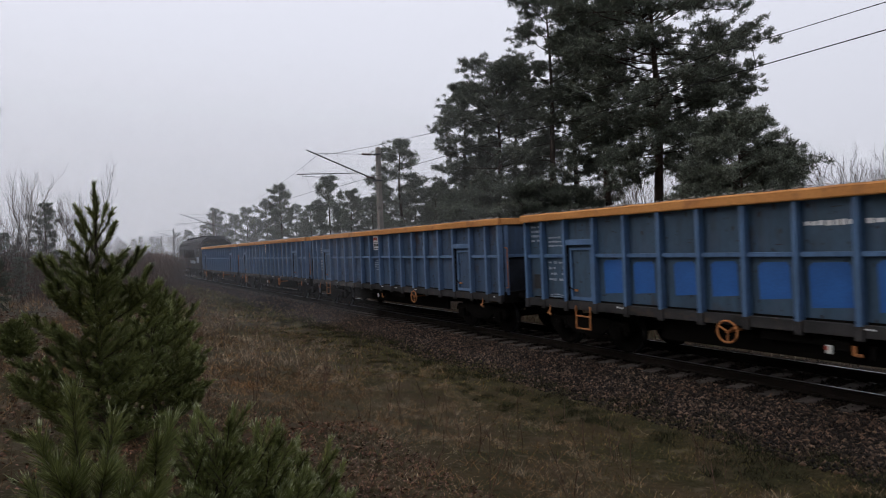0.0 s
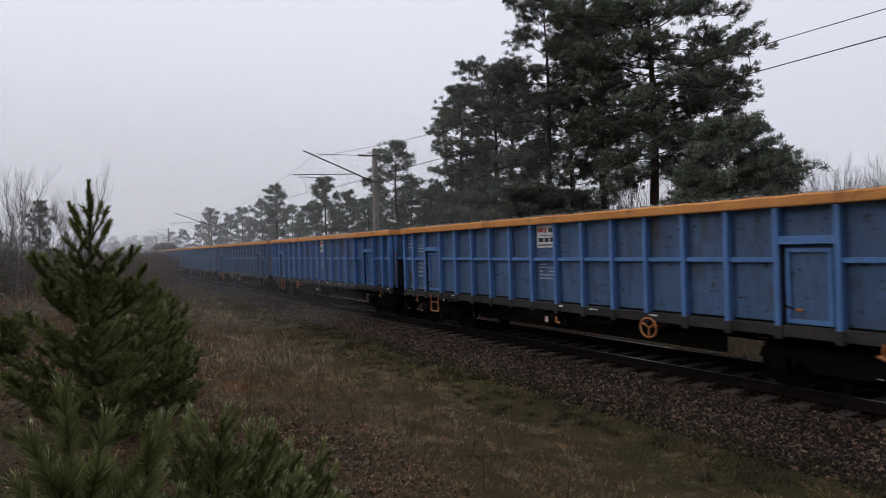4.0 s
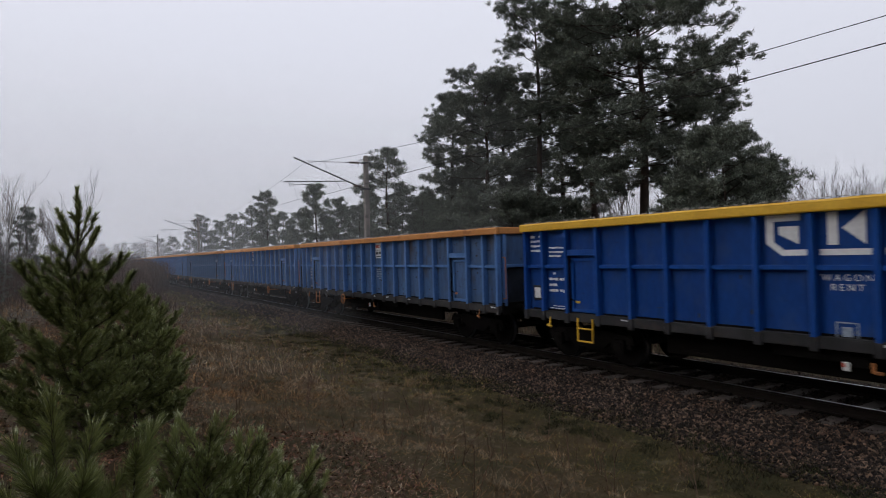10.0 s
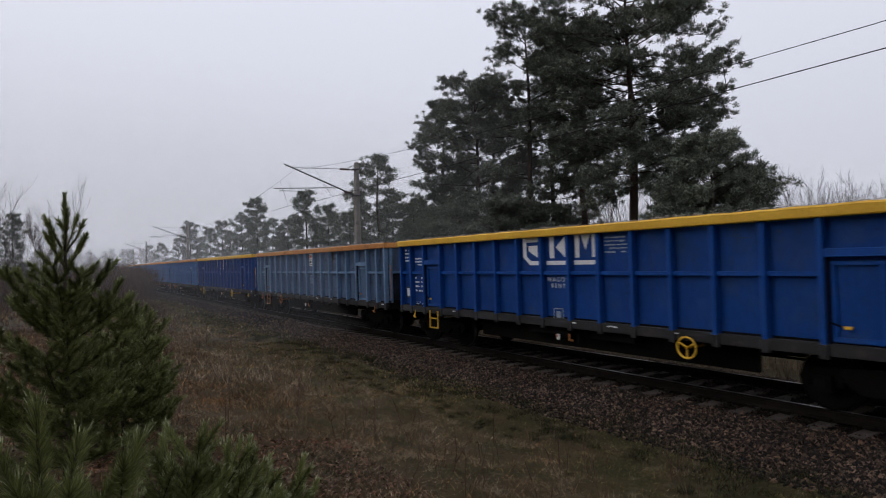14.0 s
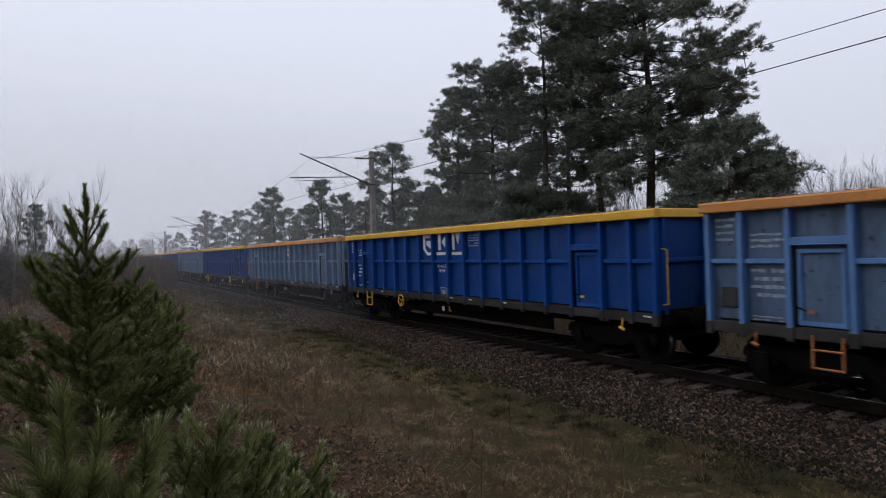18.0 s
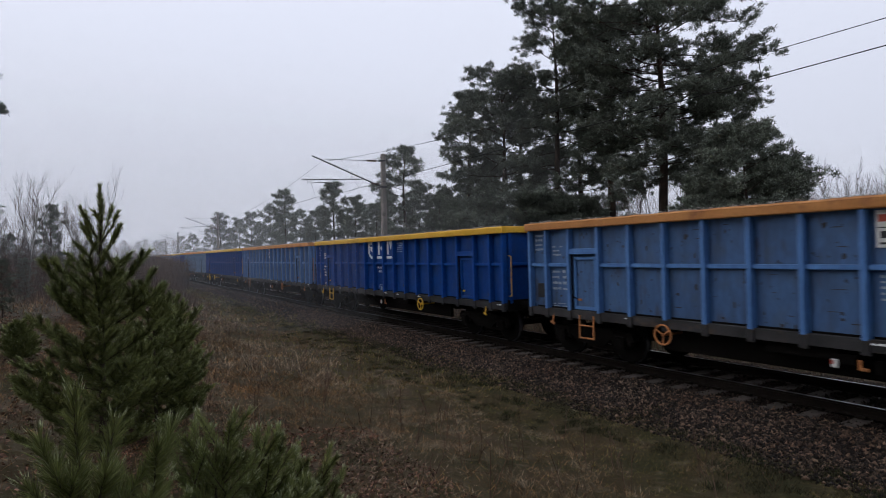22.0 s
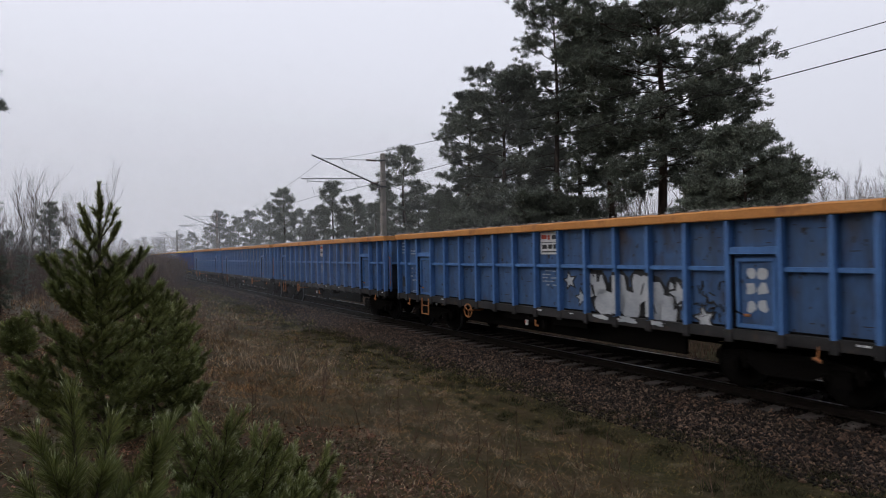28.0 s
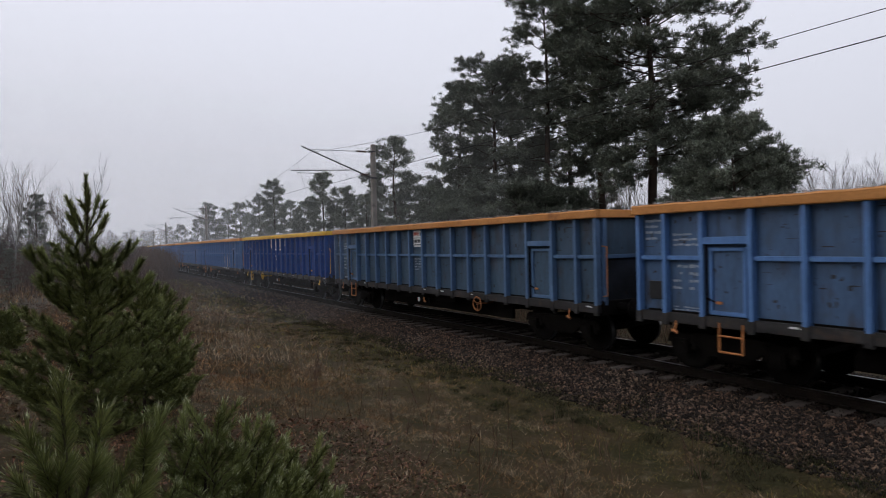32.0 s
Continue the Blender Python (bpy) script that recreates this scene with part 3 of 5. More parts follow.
def underframe(root, sy):
    """Beams under one half of the floor, each a part."""
    # The truss beams hang extra deep to darken the open space below the sill.
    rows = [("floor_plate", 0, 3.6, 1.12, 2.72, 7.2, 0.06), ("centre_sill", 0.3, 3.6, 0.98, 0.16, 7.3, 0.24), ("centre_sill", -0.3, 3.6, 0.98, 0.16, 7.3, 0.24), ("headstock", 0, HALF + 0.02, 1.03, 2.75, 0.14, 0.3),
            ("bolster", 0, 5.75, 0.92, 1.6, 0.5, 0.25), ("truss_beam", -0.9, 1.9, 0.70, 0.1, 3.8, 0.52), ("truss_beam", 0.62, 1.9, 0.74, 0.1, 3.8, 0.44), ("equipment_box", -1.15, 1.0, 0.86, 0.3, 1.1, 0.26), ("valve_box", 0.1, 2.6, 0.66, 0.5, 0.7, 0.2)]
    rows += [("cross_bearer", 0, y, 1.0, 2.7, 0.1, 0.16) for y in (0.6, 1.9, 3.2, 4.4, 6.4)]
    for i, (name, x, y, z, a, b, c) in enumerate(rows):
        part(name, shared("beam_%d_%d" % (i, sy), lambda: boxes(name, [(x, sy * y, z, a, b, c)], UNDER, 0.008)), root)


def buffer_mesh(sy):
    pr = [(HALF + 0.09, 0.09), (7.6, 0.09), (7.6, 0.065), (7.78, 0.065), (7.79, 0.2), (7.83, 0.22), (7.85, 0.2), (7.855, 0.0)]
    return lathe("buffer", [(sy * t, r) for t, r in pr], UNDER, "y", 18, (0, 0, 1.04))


def brake_mesh():
    a = lathe("tank", [(-0.55, 0.0), (-0.55, 0.17), (0.55, 0.17), (0.55, 0.0)], UNDER, "y", 14, (-0.55, -0.9, 0.78))
    b = lathe("cylinder", [(-0.3, 0.0), (-0.3, 0.2), (0.25, 0.2), (0.28, 0.08), (0.7, 0.04)], UNDER, "y", 14, (0.15, 0.8, 0.75))
    c = tubes("rods", [(-0.2, -4.2, 0.62, -0.2, 4.2, 0.66, 0.025, 0.025), (0.35, -3.6, 0.55, 0.35, 3.9, 0.58, 0.022, 0.022), (-1.2, 1.4, 0.7, 0.4, 1.4, 0.7, 0.02, 0.02), (-1.25, -1.3, 0.72, 0.4, -1.3, 0.72, 0.02, 0.02)], UNDER, 6)
    d = boxes("valves", [(-1.28, 0.35, 0.76, 0.12, 0.3, 0.14), (-1.32, -0.1, 0.70, 0.05, 0.09, 0.2)], UNDER, 0.01)
    e = boxes("marks", [(-1.38, 0.46, 0.70, 0.03, 0.10, 0.13)], PLATE, 0.01)
    g = boxes("marks", [(-1.40, 0.49, 0.72, 0.02, 0.04, 0.06)], RED, 0.004)
    h = boxes("marks", [(-1.38, 0.12, 0.72, 0.03, 0.05, 0.15), (-1.38, 0.06, 0.66, 0.03, 0.10, 0.05)], TOOL, 0.01)
    return join("brake_gear", [a, b, c, d, e, g, h])


def handwheel_mesh(mat):
    segs, r = [], 0.185
    for k in range(20):
        a, b = 2 * math.pi * k / 20, 2 * math.pi * (k + 1) / 20
        segs.append((-1.52, r * math.cos(a), 0.82 + r * math.sin(a), -1.52, r * math.cos(b), 0.82 + r * math.sin(b), 0.018, 0.018))
    for a in (0.5, 2.6, 4.7):
        segs.append((-1.5, 0, 0.82, -1.52, r * math.cos(a), 0.82 + r * math.sin(a), 0.016, 0.016))
    segs.append((-1.0, 0, 0.82, -1.53, 0, 0.82, 0.025, 0.025))
    return tubes("handwheel", segs, mat, 7)


def step_mesh(mat):
    s = []
    for y in (-0.21, 0.21):
        s += [(-1.49, y, 1.02, -1.5, y, 0.52, 0.02, 0.02)]
    s += [(-1.5, -0.21, 0.53, -1.5, 0.21, 0.53, 0.02, 0.02), (-1.5, -0.21, 0.80, -1.5, 0.21, 0.80, 0.018, 0.018)]
    return tubes("step", s, mat, 6)


def load_mesh(k):
    n, m, vs, fs = 56, 9, [], []
    for i in range(n + 1):
        for j in range(m + 1):
            y, x = -HALF + 0.05 + (2 * HALF - 0.1) * i / n, -1.34 + 2.68 * j / m
            e = min(1.0, (1.34 - abs(x)) / 0.7)
            z = 2.92 + 0.16 * e * (0.6 + noise.noise((x * 0.7, y * 0.35 + k * 31, k * 3.1))) + 0.07 * noise.noise((x * 4, y * 4, k))
            vs.append((x, y, min(z, 3.24)))
    for i in range(n):
        for j in range(m):
            a = i * (m + 1) + j
            fs.append((a, a + 1, a + m + 2, a + m + 1))
    return mesh_from("load", vs, fs, [GRAVEL])


def stuff(ob):
    return tagged(ob, kind="stuff")


def markings(root, style, rng, panel=8, blocks=7):
    xp = -SKIN - 0.0095
    mat = WHITE if style == "blocks" else PALE
    rows = []
    p0, p1, p2 = post_y(0), post_y(1), post_y(2)
    unreadable(rng, p1 + 0.1, p0 - 0.09, 2.42, 2.86, 4, rows)
    unreadable(rng, p2 + 0.09, p1 - 0.12, 2.3, 2.58, 3, rows)
    unreadable(rng, p2 + 0.1, p2 + 0.32, 1.5, 2.02, 4, rows)
    unreadable(rng, p2 + 0.42, p1 - 0.1, 1.5, 2.02, 4, rows)
    unreadable(rng, p2 + 0.08, p1 - 0.12, 1.14, 1.24, 2, rows)
    stuff(part("lettering", bars(rows, xp, mat, "lettering"), root, "white data lettering, too small to read"))
    part("label_holder", boxes("label_holder", [(-SKIN - 0.02, (p0 + p1) / 2 - 0.02, 1.5, 0.03, 0.3, 0.34)], INK, 0.01), root)
    low = []
    for y in (p2 - 1.5, post_y(9), post_y(10) - 0.2, post_y(12), post_y(17) - 0.3):
        unreadable(rng, y - 0.2, y, 1.02, 1.09, 1, low)
    stuff(part("sill_lettering", bars(low, -1.478, WHITE, "sill_lettering"), root, "small white figures on the sill"))
    if style in ("sign", "spray"):
        y = (post_y(panel) + post_y(panel + 1)) / 2
        sg = part("sign_plate", boxes("sign_plate", [(-SKIN - 0.016, y, 2.64, 0.012, 0.60, 0.52)], PLATE, 0.004), root, "white owner's plate with red and blue marks")
        stuff(part("sign_mark", bars([(y + 0.17, 2.79, 0.2, 0.1), (y + 0.0, 2.78, 0.08, 0.11)], -SKIN - 0.024, RED, "sign_mark"), sg))
        stuff(part("sign_lettering", bars([(y - 0.18, 2.78, 0.15, 0.1), (y, 2.66, 0.54, 0.015), (y + 0.16, 2.56, 0.17, 0.1), (y - 0.04, 2.56, 0.14, 0.1), (y - 0.2, 2.56, 0.1, 0.1), (y, 2.44, 0.5, 0.03)], -SKIN - 0.024, INK, "sign_lettering"), sg))
        rows = []
        unreadable(rng, y - 0.26, y + 0.26, 1.62, 2.03, 5, rows)
        stuff(part("table_lettering", bars(rows, xp, PALE, "table_lettering"), root, "pale load table, too small to read"))
    if style == "blocks":
        tag = part("label_card", boxes("label_card", [(-SKIN - 0.038, (p0 + p1) / 2 - 0.02, 1.5, 0.012, 0.2, 0.24)], PLATE, 0.004), root, "white card in the label holder")
        x = -SKIN - 0.010
        a, b, c = [(post_y(i) + post_y(i + 1)) / 2 for i in (blocks, blocks + 1, blocks + 2)]

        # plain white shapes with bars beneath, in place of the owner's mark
        def plate(pts, name):
            return part("owner_mark", prism(name, pts, x - 0.003, x + 0.003, WHITE), root, "bold white owner's mark")
        plate([(a + 0.30, 2.92), (a - 0.22, 2.92), (a - 0.22, 2.82), (a + 0.18, 2.82), (a + 0.18, 2.50), (a + 0.02, 2.38), (a - 0.38, 2.38), (a - 0.38, 2.29), (a + 0.06, 2.29), (a + 0.30, 2.48)], "mark_a")
        plate([(a + 0.10, 2.74), (a - 0.20, 2.74), (a - 0.20, 2.46), (a + 0.10, 2.62)], "mark_a_core")
        plate([(b + 0.24, 2.92), (b + 0.10, 2.92), (b + 0.10, 2.44), (b + 0.24, 2.44)], "mark_b")
        plate([(b + 0.04, 2.68), (b - 0.26, 2.92), (b - 0.26, 2.44)], "mark_b_core")
        plate([(c + 0.3, 2.44), (c + 0.3, 2.92), (c + 0.18, 2.92), (c + 0.18, 2.44)], "mark_c")
        plate([(c - 0.18, 2.44), (c - 0.18, 2.92), (c - 0.3, 2.92), (c - 0.3, 2.44)], "mark_c_end")
        plate([(c + 0.13, 2.92), (c, 2.60), (c - 0.13, 2.92)], "mark_c_core")
        part("owner_bar", bars([(b, 2.335, 0.70, 0.09), (c, 2.335, 0.70, 0.09)], x, WHITE, "owner_bar"), root, "white bar under the owner's mark")
        for word, z in (("WAGON", 1.92), ("RENT", 1.78)):
            cu = bpy.data.curves.new("word", "FONT")
            cu.body, cu.size, cu.align_x, cu.extrude, cu.space_character = word, 0.135, "CENTER", 0.002, 1.5
            tmp = new("word", cu)
            me = bpy.data.meshes.new_from_object(tmp.evaluated_get(bpy.context.evaluated_depsgraph_get()))
            bpy.data.objects.remove(tmp)
            me.materials.append(WHITE)
            me.transform(Matrix(((0, 0, -1, x), (-1, 0, 0, b), (0, 1, 0, z), (0, 0, 0, 1))))
            stuff(part("lettering", me, root, "small white words below the owner's mark"))
        rows = []
        unreadable(rng, post_y(blocks + 4) + 0.15, post_y(blocks + 3) - 0.1, 2.5, 2.86, 5, rows)
        rows += [(b + 0.02, 1.32, 0.3, 0.02), (b + 0.02, 1.06, 0.3, 0.02), (b + 0.16, 1.19, 0.02, 0.28), (b - 0.12, 1.19, 0.02, 0.28), (b + 0.02, 1.19, 0.14, 0.14)]
        stuff(part("data_panel", bars(rows, x, PALE, "data_panel"), root, "small pale data panel"))
    if style == "patched":
        for i in range(3, 13):
            w = rng.uniform(0.42, 0.6)
            y = (post_y(i) + post_y(i + 1)) / 2 + rng.uniform(-0.05, 0.05)
            z0, z1 = rng.uniform(1.28, 1.42), rng.uniform(1.93, 2.02)
            k = [(y + w / 2, z0), (y + w / 2 + 0.02, z1 - 0.06), (y + w / 2 - 0.05, z1), (y - w / 2 + 0.04, z1 + 0.01), (y - w / 2, z1 - 0.05), (y - w / 2 - 0.02, z0 + 0.04)]
            part("paint_patch", prism("paint_patch", k, -SKIN - 0.010, -SKIN - 0.002, PATCH), root, "fresh bright blue paint patch")
        rows = []
        unreadable(rng, post_y(9) + 0.08, post_y(8) - 0.08, 2.48, 2.66, 1, rows)
        unreadable(rng, post_y(10) + 0.08, post_y(9) - 0.08, 2.48, 2.66, 1, rows)
        stuff(part("old_lettering", bars(rows, xp, WHITE, "old_lettering"), root, "worn white owner's lettering"))
    if style == "spray":
        graffiti(root, rng)


def crumbs(k):
    rng = np.random.default_rng(70 + k)

    def area(r, n):
        y = r.uniform(-HALF, HALF, n)
        return np.stack([-1.46 + r.normal(0, 0.03, n), y, Z_TOP + r.uniform(-0.005, 0.035, n)], 1)

    me = stones("crumbs", 420, area, (0.010, 0.030), rng)
    me.materials[0] = GRAVEL
    return me


def blob(rng, y, z, w, h, n=11, rough=0.25, top=2.6):
    pts = []
    for k in range(n):
        a = 2 * math.pi * k / n
        r = 1 + rng.uniform(-rough, rough)
        ca, sa = math.cos(a), math.sin(a)
        q = 1 / max(abs(ca), abs(sa)) ** 0.6
        pts.append((y + w / 2 * ca * r * q, min(max(z + h / 2 * sa * r * q, 1.0), top)))
    return pts


def star(y, z, r, turn):
    return [(y + (r if k % 2 == 0 else r * 0.45) * math.sin(turn + k * math.pi / 5), z + (r if k % 2 == 0 else r * 0.45) * math.cos(turn + k * math.pi / 5)) for k in range(10)]


def graffiti(root, rng):
    """Sprayed abstract shapes: grey-white fills with black edges, over four panels."""
    y0 = post_y(11)
    shapes = [  # offset behind the post, centre height, width, height
        (0.22, 1.72, 0.50, 0.52), (0.46, 1.38, 0.56, 0.62), (0.86, 1.62, 0.36, 0.72), (1.14, 1.34, 0.50, 0.60), (1.40, 1.68, 0.34, 0.62), (1.72, 1.48, 0.46, 0.86), (2.04, 1.30, 0.46, 0.62), (2.24, 1.64, 0.30, 0.46)]
    for o, z, w, h in shapes:
        y = y0 - o
        big = blob(rng, y, z, w + 0.16, h + 0.16, 12, 0.12)
        part("spray_outline", prism("spray_outline", big, -SKIN - 0.010, -SKIN - 0.002, INK), root, "black sprayed outline")
    for o, z, w, h in shapes:
        y = y0 - o
        part("spray_fill", prism("spray_fill", blob(rng, y, z - 0.02, w * 0.95, h * 0.95, 14, 0.2), -SKIN - 0.014, -SKIN - 0.003, SPRAY), root, "grey-white sprayed shape")
    for y, z, r in ((post_y(10) - 0.25, 1.78, 0.17), (post_y(10) - 0.62, 1.42, 0.16), (post_y(14) + 0.2, 1.62, 0.24), (post_y(14) - 0.3, 1.22, 0.2)):
        part("spray_outline", prism("spray_outline", star(y, z, r * 1.45, 0.2), -SKIN - 0.016, -SKIN - 0.004, INK), root, "black sprayed star outline")
        part("spray_fill", prism("spray_fill", star(y, z, r, 0.2), -SKIN - 0.019, -SKIN - 0.005, SPRAY), root, "grey-white sprayed star")
    for i in (12, 13):
        part("spray_fill", boxes("spray_fill", [(-1.505, post_y(i), 1.55, 0.006, 0.08, 0.78)], SPRAY, 0.002), root, "grey-white paint sprayed over a post")
        part("spray_outline", boxes("spray_outline", [(-1.505, post_y(i), 1.975, 0.006, 0.08, 0.07), (-1.505, post_y(i), 1.13, 0.006, 0.08, 0.06)], INK, 0.002), root, "black sprayed outline over a post")
    for o, w in ((0.45, 0.34), (1.15, 0.46), (1.88, 0.38)):
        part("spray_drip", prism("spray_drip", blob(rng, y0 - o, 1.06, w, 0.10, 14, 0.45), -1.479, -1.473, SPRAY), root, "grey-white paint run over the sill")
    segs = []
    for i in range(26):
        y, z, a = post_y(14) - 0.12 - rng.random() * 0.62, rng.uniform(1.2, 1.95), rng.uniform(0, 6.3)
        segs.append((-SKIN - 0.012, y, z, -SKIN - 0.012, y + 0.12 * math.cos(a), z + 0.16 * math.sin(a), 0.014, 0.014))
    for i in range(14):
        y, z, a = y0 - 0.1 - rng.random() * 2.2, rng.uniform(1.2, 1.9), rng.uniform(1.0, 2.2)
        segs.append((-SKIN - 0.016, y, z, -SKIN - 0.016, y + 0.2 * math.cos(a), z + 0.26 * math.sin(a), 0.016, 0.016))
    stuff(part("spray_lines", tubes("spray_lines", segs, INK, 4), root, "thin black sprayed lines"))
    yd = (post_y(15) + post_y(16)) / 2
    rows = [prism("mark", blob(rng, yd + dy, z, 0.15, 0.2, 9, 0.3), -SKIN - 0.029, -SKIN - 0.02, SPRAY) for z in (2.05, 1.78, 1.50) for dy in (0.10, -0.10)]
    stuff(part("spray_marks", join("spray_marks", rows), root, "white sprayed marks on the door"))


# Sheets are darker than their posts: part of the recess shade is in the paint.
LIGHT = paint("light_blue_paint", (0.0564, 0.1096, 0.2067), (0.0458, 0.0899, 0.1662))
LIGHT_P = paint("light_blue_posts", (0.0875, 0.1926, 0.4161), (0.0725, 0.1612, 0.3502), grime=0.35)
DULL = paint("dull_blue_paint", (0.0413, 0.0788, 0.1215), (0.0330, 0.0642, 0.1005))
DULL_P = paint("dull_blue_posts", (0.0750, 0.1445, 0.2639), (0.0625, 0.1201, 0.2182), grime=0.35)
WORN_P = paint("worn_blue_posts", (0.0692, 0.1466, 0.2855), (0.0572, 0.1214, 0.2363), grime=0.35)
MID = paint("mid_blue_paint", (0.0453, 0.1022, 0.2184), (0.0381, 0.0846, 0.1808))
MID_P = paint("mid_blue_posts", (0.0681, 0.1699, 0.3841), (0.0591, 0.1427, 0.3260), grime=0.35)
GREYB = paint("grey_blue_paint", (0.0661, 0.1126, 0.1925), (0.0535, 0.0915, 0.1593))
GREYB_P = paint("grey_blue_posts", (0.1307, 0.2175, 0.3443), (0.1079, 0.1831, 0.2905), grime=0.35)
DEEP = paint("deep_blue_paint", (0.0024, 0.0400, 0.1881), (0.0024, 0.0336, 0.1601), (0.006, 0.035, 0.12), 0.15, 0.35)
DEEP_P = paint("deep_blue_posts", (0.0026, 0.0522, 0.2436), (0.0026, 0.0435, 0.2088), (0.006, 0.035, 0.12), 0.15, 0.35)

# Posts lightened for the skylight they catch, sheets darkened for the shade between them.
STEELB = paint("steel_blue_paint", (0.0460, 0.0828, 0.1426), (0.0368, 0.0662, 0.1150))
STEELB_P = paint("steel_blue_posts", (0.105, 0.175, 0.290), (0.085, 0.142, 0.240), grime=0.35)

A = "faded blue open box wagon with an orange rim"
AP = "faded blue open wagon with orange rim and white plate"
RKIND = "deep blue open wagon with a yellow rim and white mark"
GKIND = "pale grey-blue open wagon with an orange rim"


def kind_r(wy):
    return (RKIND, DEEP, DEEP_P, YELLOW, "blocks", wy)


KINDS = [("dull blue open box wagon with an orange rim", DULL, DULL_P, ORANGE, "sign", -2.6), ("steel-blue open box wagon with an orange rim", STEELB, STEELB_P, ORANGE, "sign", -2.6), ("steel-blue open wagon with orange rim and plate", STEELB, STEELB_P, ORANGE, "sign", -2.6),
         ("weathered grey-blue open wagon with bright blue patches", DULL, DULL_P, ORANGE, "patched", 2.0),
         (A, MID, MID_P, ORANGE, "sign", 2.9), (AP, LIGHT, LIGHT_P, ORANGE, "sign", -2.6), ("dull blue open wagon with orange rim and white plate", DULL, WORN_P, ORANGE, "sign", -2.7),
         (AP, LIGHT, LIGHT_P, ORANGE, "sign", -2.9), ("bright faded-blue open wagon with an orange rim and dents", MID, MID_P, ORANGE, "sign", 2.6),
         kind_r(-2.85), (GKIND, GREYB, GREYB_P, ORANGE, "sign", 3.4), kind_r(-2.85), (GKIND, GREYB, GREYB_P, ORANGE, "sign", 3.4), kind_r(2.9),
         ("pale blue open wagon with an orange rim and plate", GREYB, LIGHT_P, ORANGE, "sign", -2.55), kind_r(-2.85), (AP, MID, MID_P, ORANGE, "sign", 3.4), (AP, LIGHT, LIGHT_P, ORANGE, "sign", -2.9), (A, MID, LIGHT_P, ORANGE, "sign", 2.9),
         ("faded blue open wagon sprayed with grey-white graffiti", MID, MID_P, ORANGE, "spray", 2.9), kind_r(2.9), ("dull grey-blue open wagon with an orange rim", DULL, DULL_P, ORANGE, "sign", -3.0), (A, LIGHT, LIGHT_P, ORANGE, "sign", 2.9)]


def build_train():
    for i, (label, body, post, rim, style, wy) in enumerate(KINDS):
        wagon(label, body, post, rim, style, YELLOW if rim is YELLOW else TOOL, wy, seed=i)


def build_loco():
    root = new("diesel_locomotive")
    tagged(root, "dark grey diesel locomotive at the head of the train", "locomotive")
    L = 8.6
    sec = [(-1.45, 1.1), (-1.5, 3.1), (-1.25, 3.75), (-0.7, 4.15), (0.7, 4.15), (1.25, 3.75), (1.5, 3.1), (1.45, 1.1)]
    vs, fs = [], []
    ends = [(-L, 0.9), (-L + 0.6, 1.0), (L - 0.6, 1.0), (L, 0.9)]
    for y, k in ends:
        vs += [(x * k, y, 1.1 + (z - 1.1) * k) for x, z in sec]
    for j in range(3):
        for i in range(8):
            fs.append((j * 8 + i, j * 8 + (i + 1) % 8, (j + 1) * 8 + (i + 1) % 8, (j + 1) * 8 + i))
    fs += [tuple(range(8)), tuple(range(24, 32))]
    part("body", mesh_from("body", vs, fs, [LOCO]), root)
    for sx in (-1, 1):
        part("cab_window", boxes("cab_window", [(sx * 1.49, y, 2.7, 0.03, 0.9, 0.7) for y in (-7.2, 7.2)], GLASS), root, "dark cab side windows")
        part("side_grille", boxes("side_grille", [(sx * 1.49, -4 + i * 1.3, 2.6, 0.04, 1.0, 0.8) for i in range(6)], UNDER), root, "dark ventilation grilles")
    for sx in (-1, 1):
        part("side_panel", boxes("side_panel", [(sx * 1.475, -6.6, 1.95, 0.03, 1.5, 0.55), (sx * 1.475, -3.2, 1.75, 0.03, 3.4, 0.3)], PALE), root, "pale grey side panels")
        part("roof_edge", boxes("roof_edge", [(sx * 1.36, 0, 3.52, 0.05, 16.2, 0.10)], SOLEBAR, 0.01), root, "grey strip along the roof edge")
    for sy in (-1, 1):
        part("windscreen", boxes("windscreen", [(x, sy * (L - 0.05), 3.0, 1.0, 0.16, 0.8) for x in (-0.6, 0.6)], GLASS), root, "two-part windscreen")
        part("front_band", boxes("front_band", [(0, sy * (L - 0.02), 2.0, 2.2, 0.16, 0.45)], PALE), root, "pale front band")
        bogie(root, sy * 5.0)
    part("roof_gear", boxes("roof_gear", [(0, y, 4.2, 1.6, 1.4, 0.2) for y in (-4, -1, 2.5, 5)], LOCO, 0.03), root, "roof hatches and exhaust")
    part("fuel_tank", boxes("fuel_tank", [(0, 0, 0.75, 2.2, 4.2, 0.7), (0, 0, 1.05, 2.6, 17.0, 0.2)], UNDER, 0.03), root, "grimy fuel tank and frame")
    return root


build_train()
LOCOMOTIVE = build_loco()


# metres, second by second, of the joint ahead of the patched wagon
RUN = [12.11, 21.5, 30.92, 40.31, 49.7, 59.07, 68.47, 78.13, 87.43, 96.75, 106.06, 115.28, 124.6, 133.92, 143.14, 152.37, 161.57, 170.8, 180.11, 189.5, 198.69, 207.75, 216.71, 225.81, 234.65, 243.7, 252.82, 261.94, 271.03, 280.08, 289.19, 298.29, 307.53]


def run(t):
    i = min(int(t), 31)
    a, b = RUN[i], RUN[i + 1]
    m0 = (b - RUN[i - 1]) / 2 if i > 0 else b - a
    m1 = (RUN[i + 2] - a) / 2 if i < 31 else b - a
    f = t - i
    return (2 * f ** 3 - 3 * f * f + 1) * a + (f ** 3 - 2 * f * f + f) * m0 + (3 * f * f - 2 * f ** 3) * b + (f ** 3 - f * f) * m1


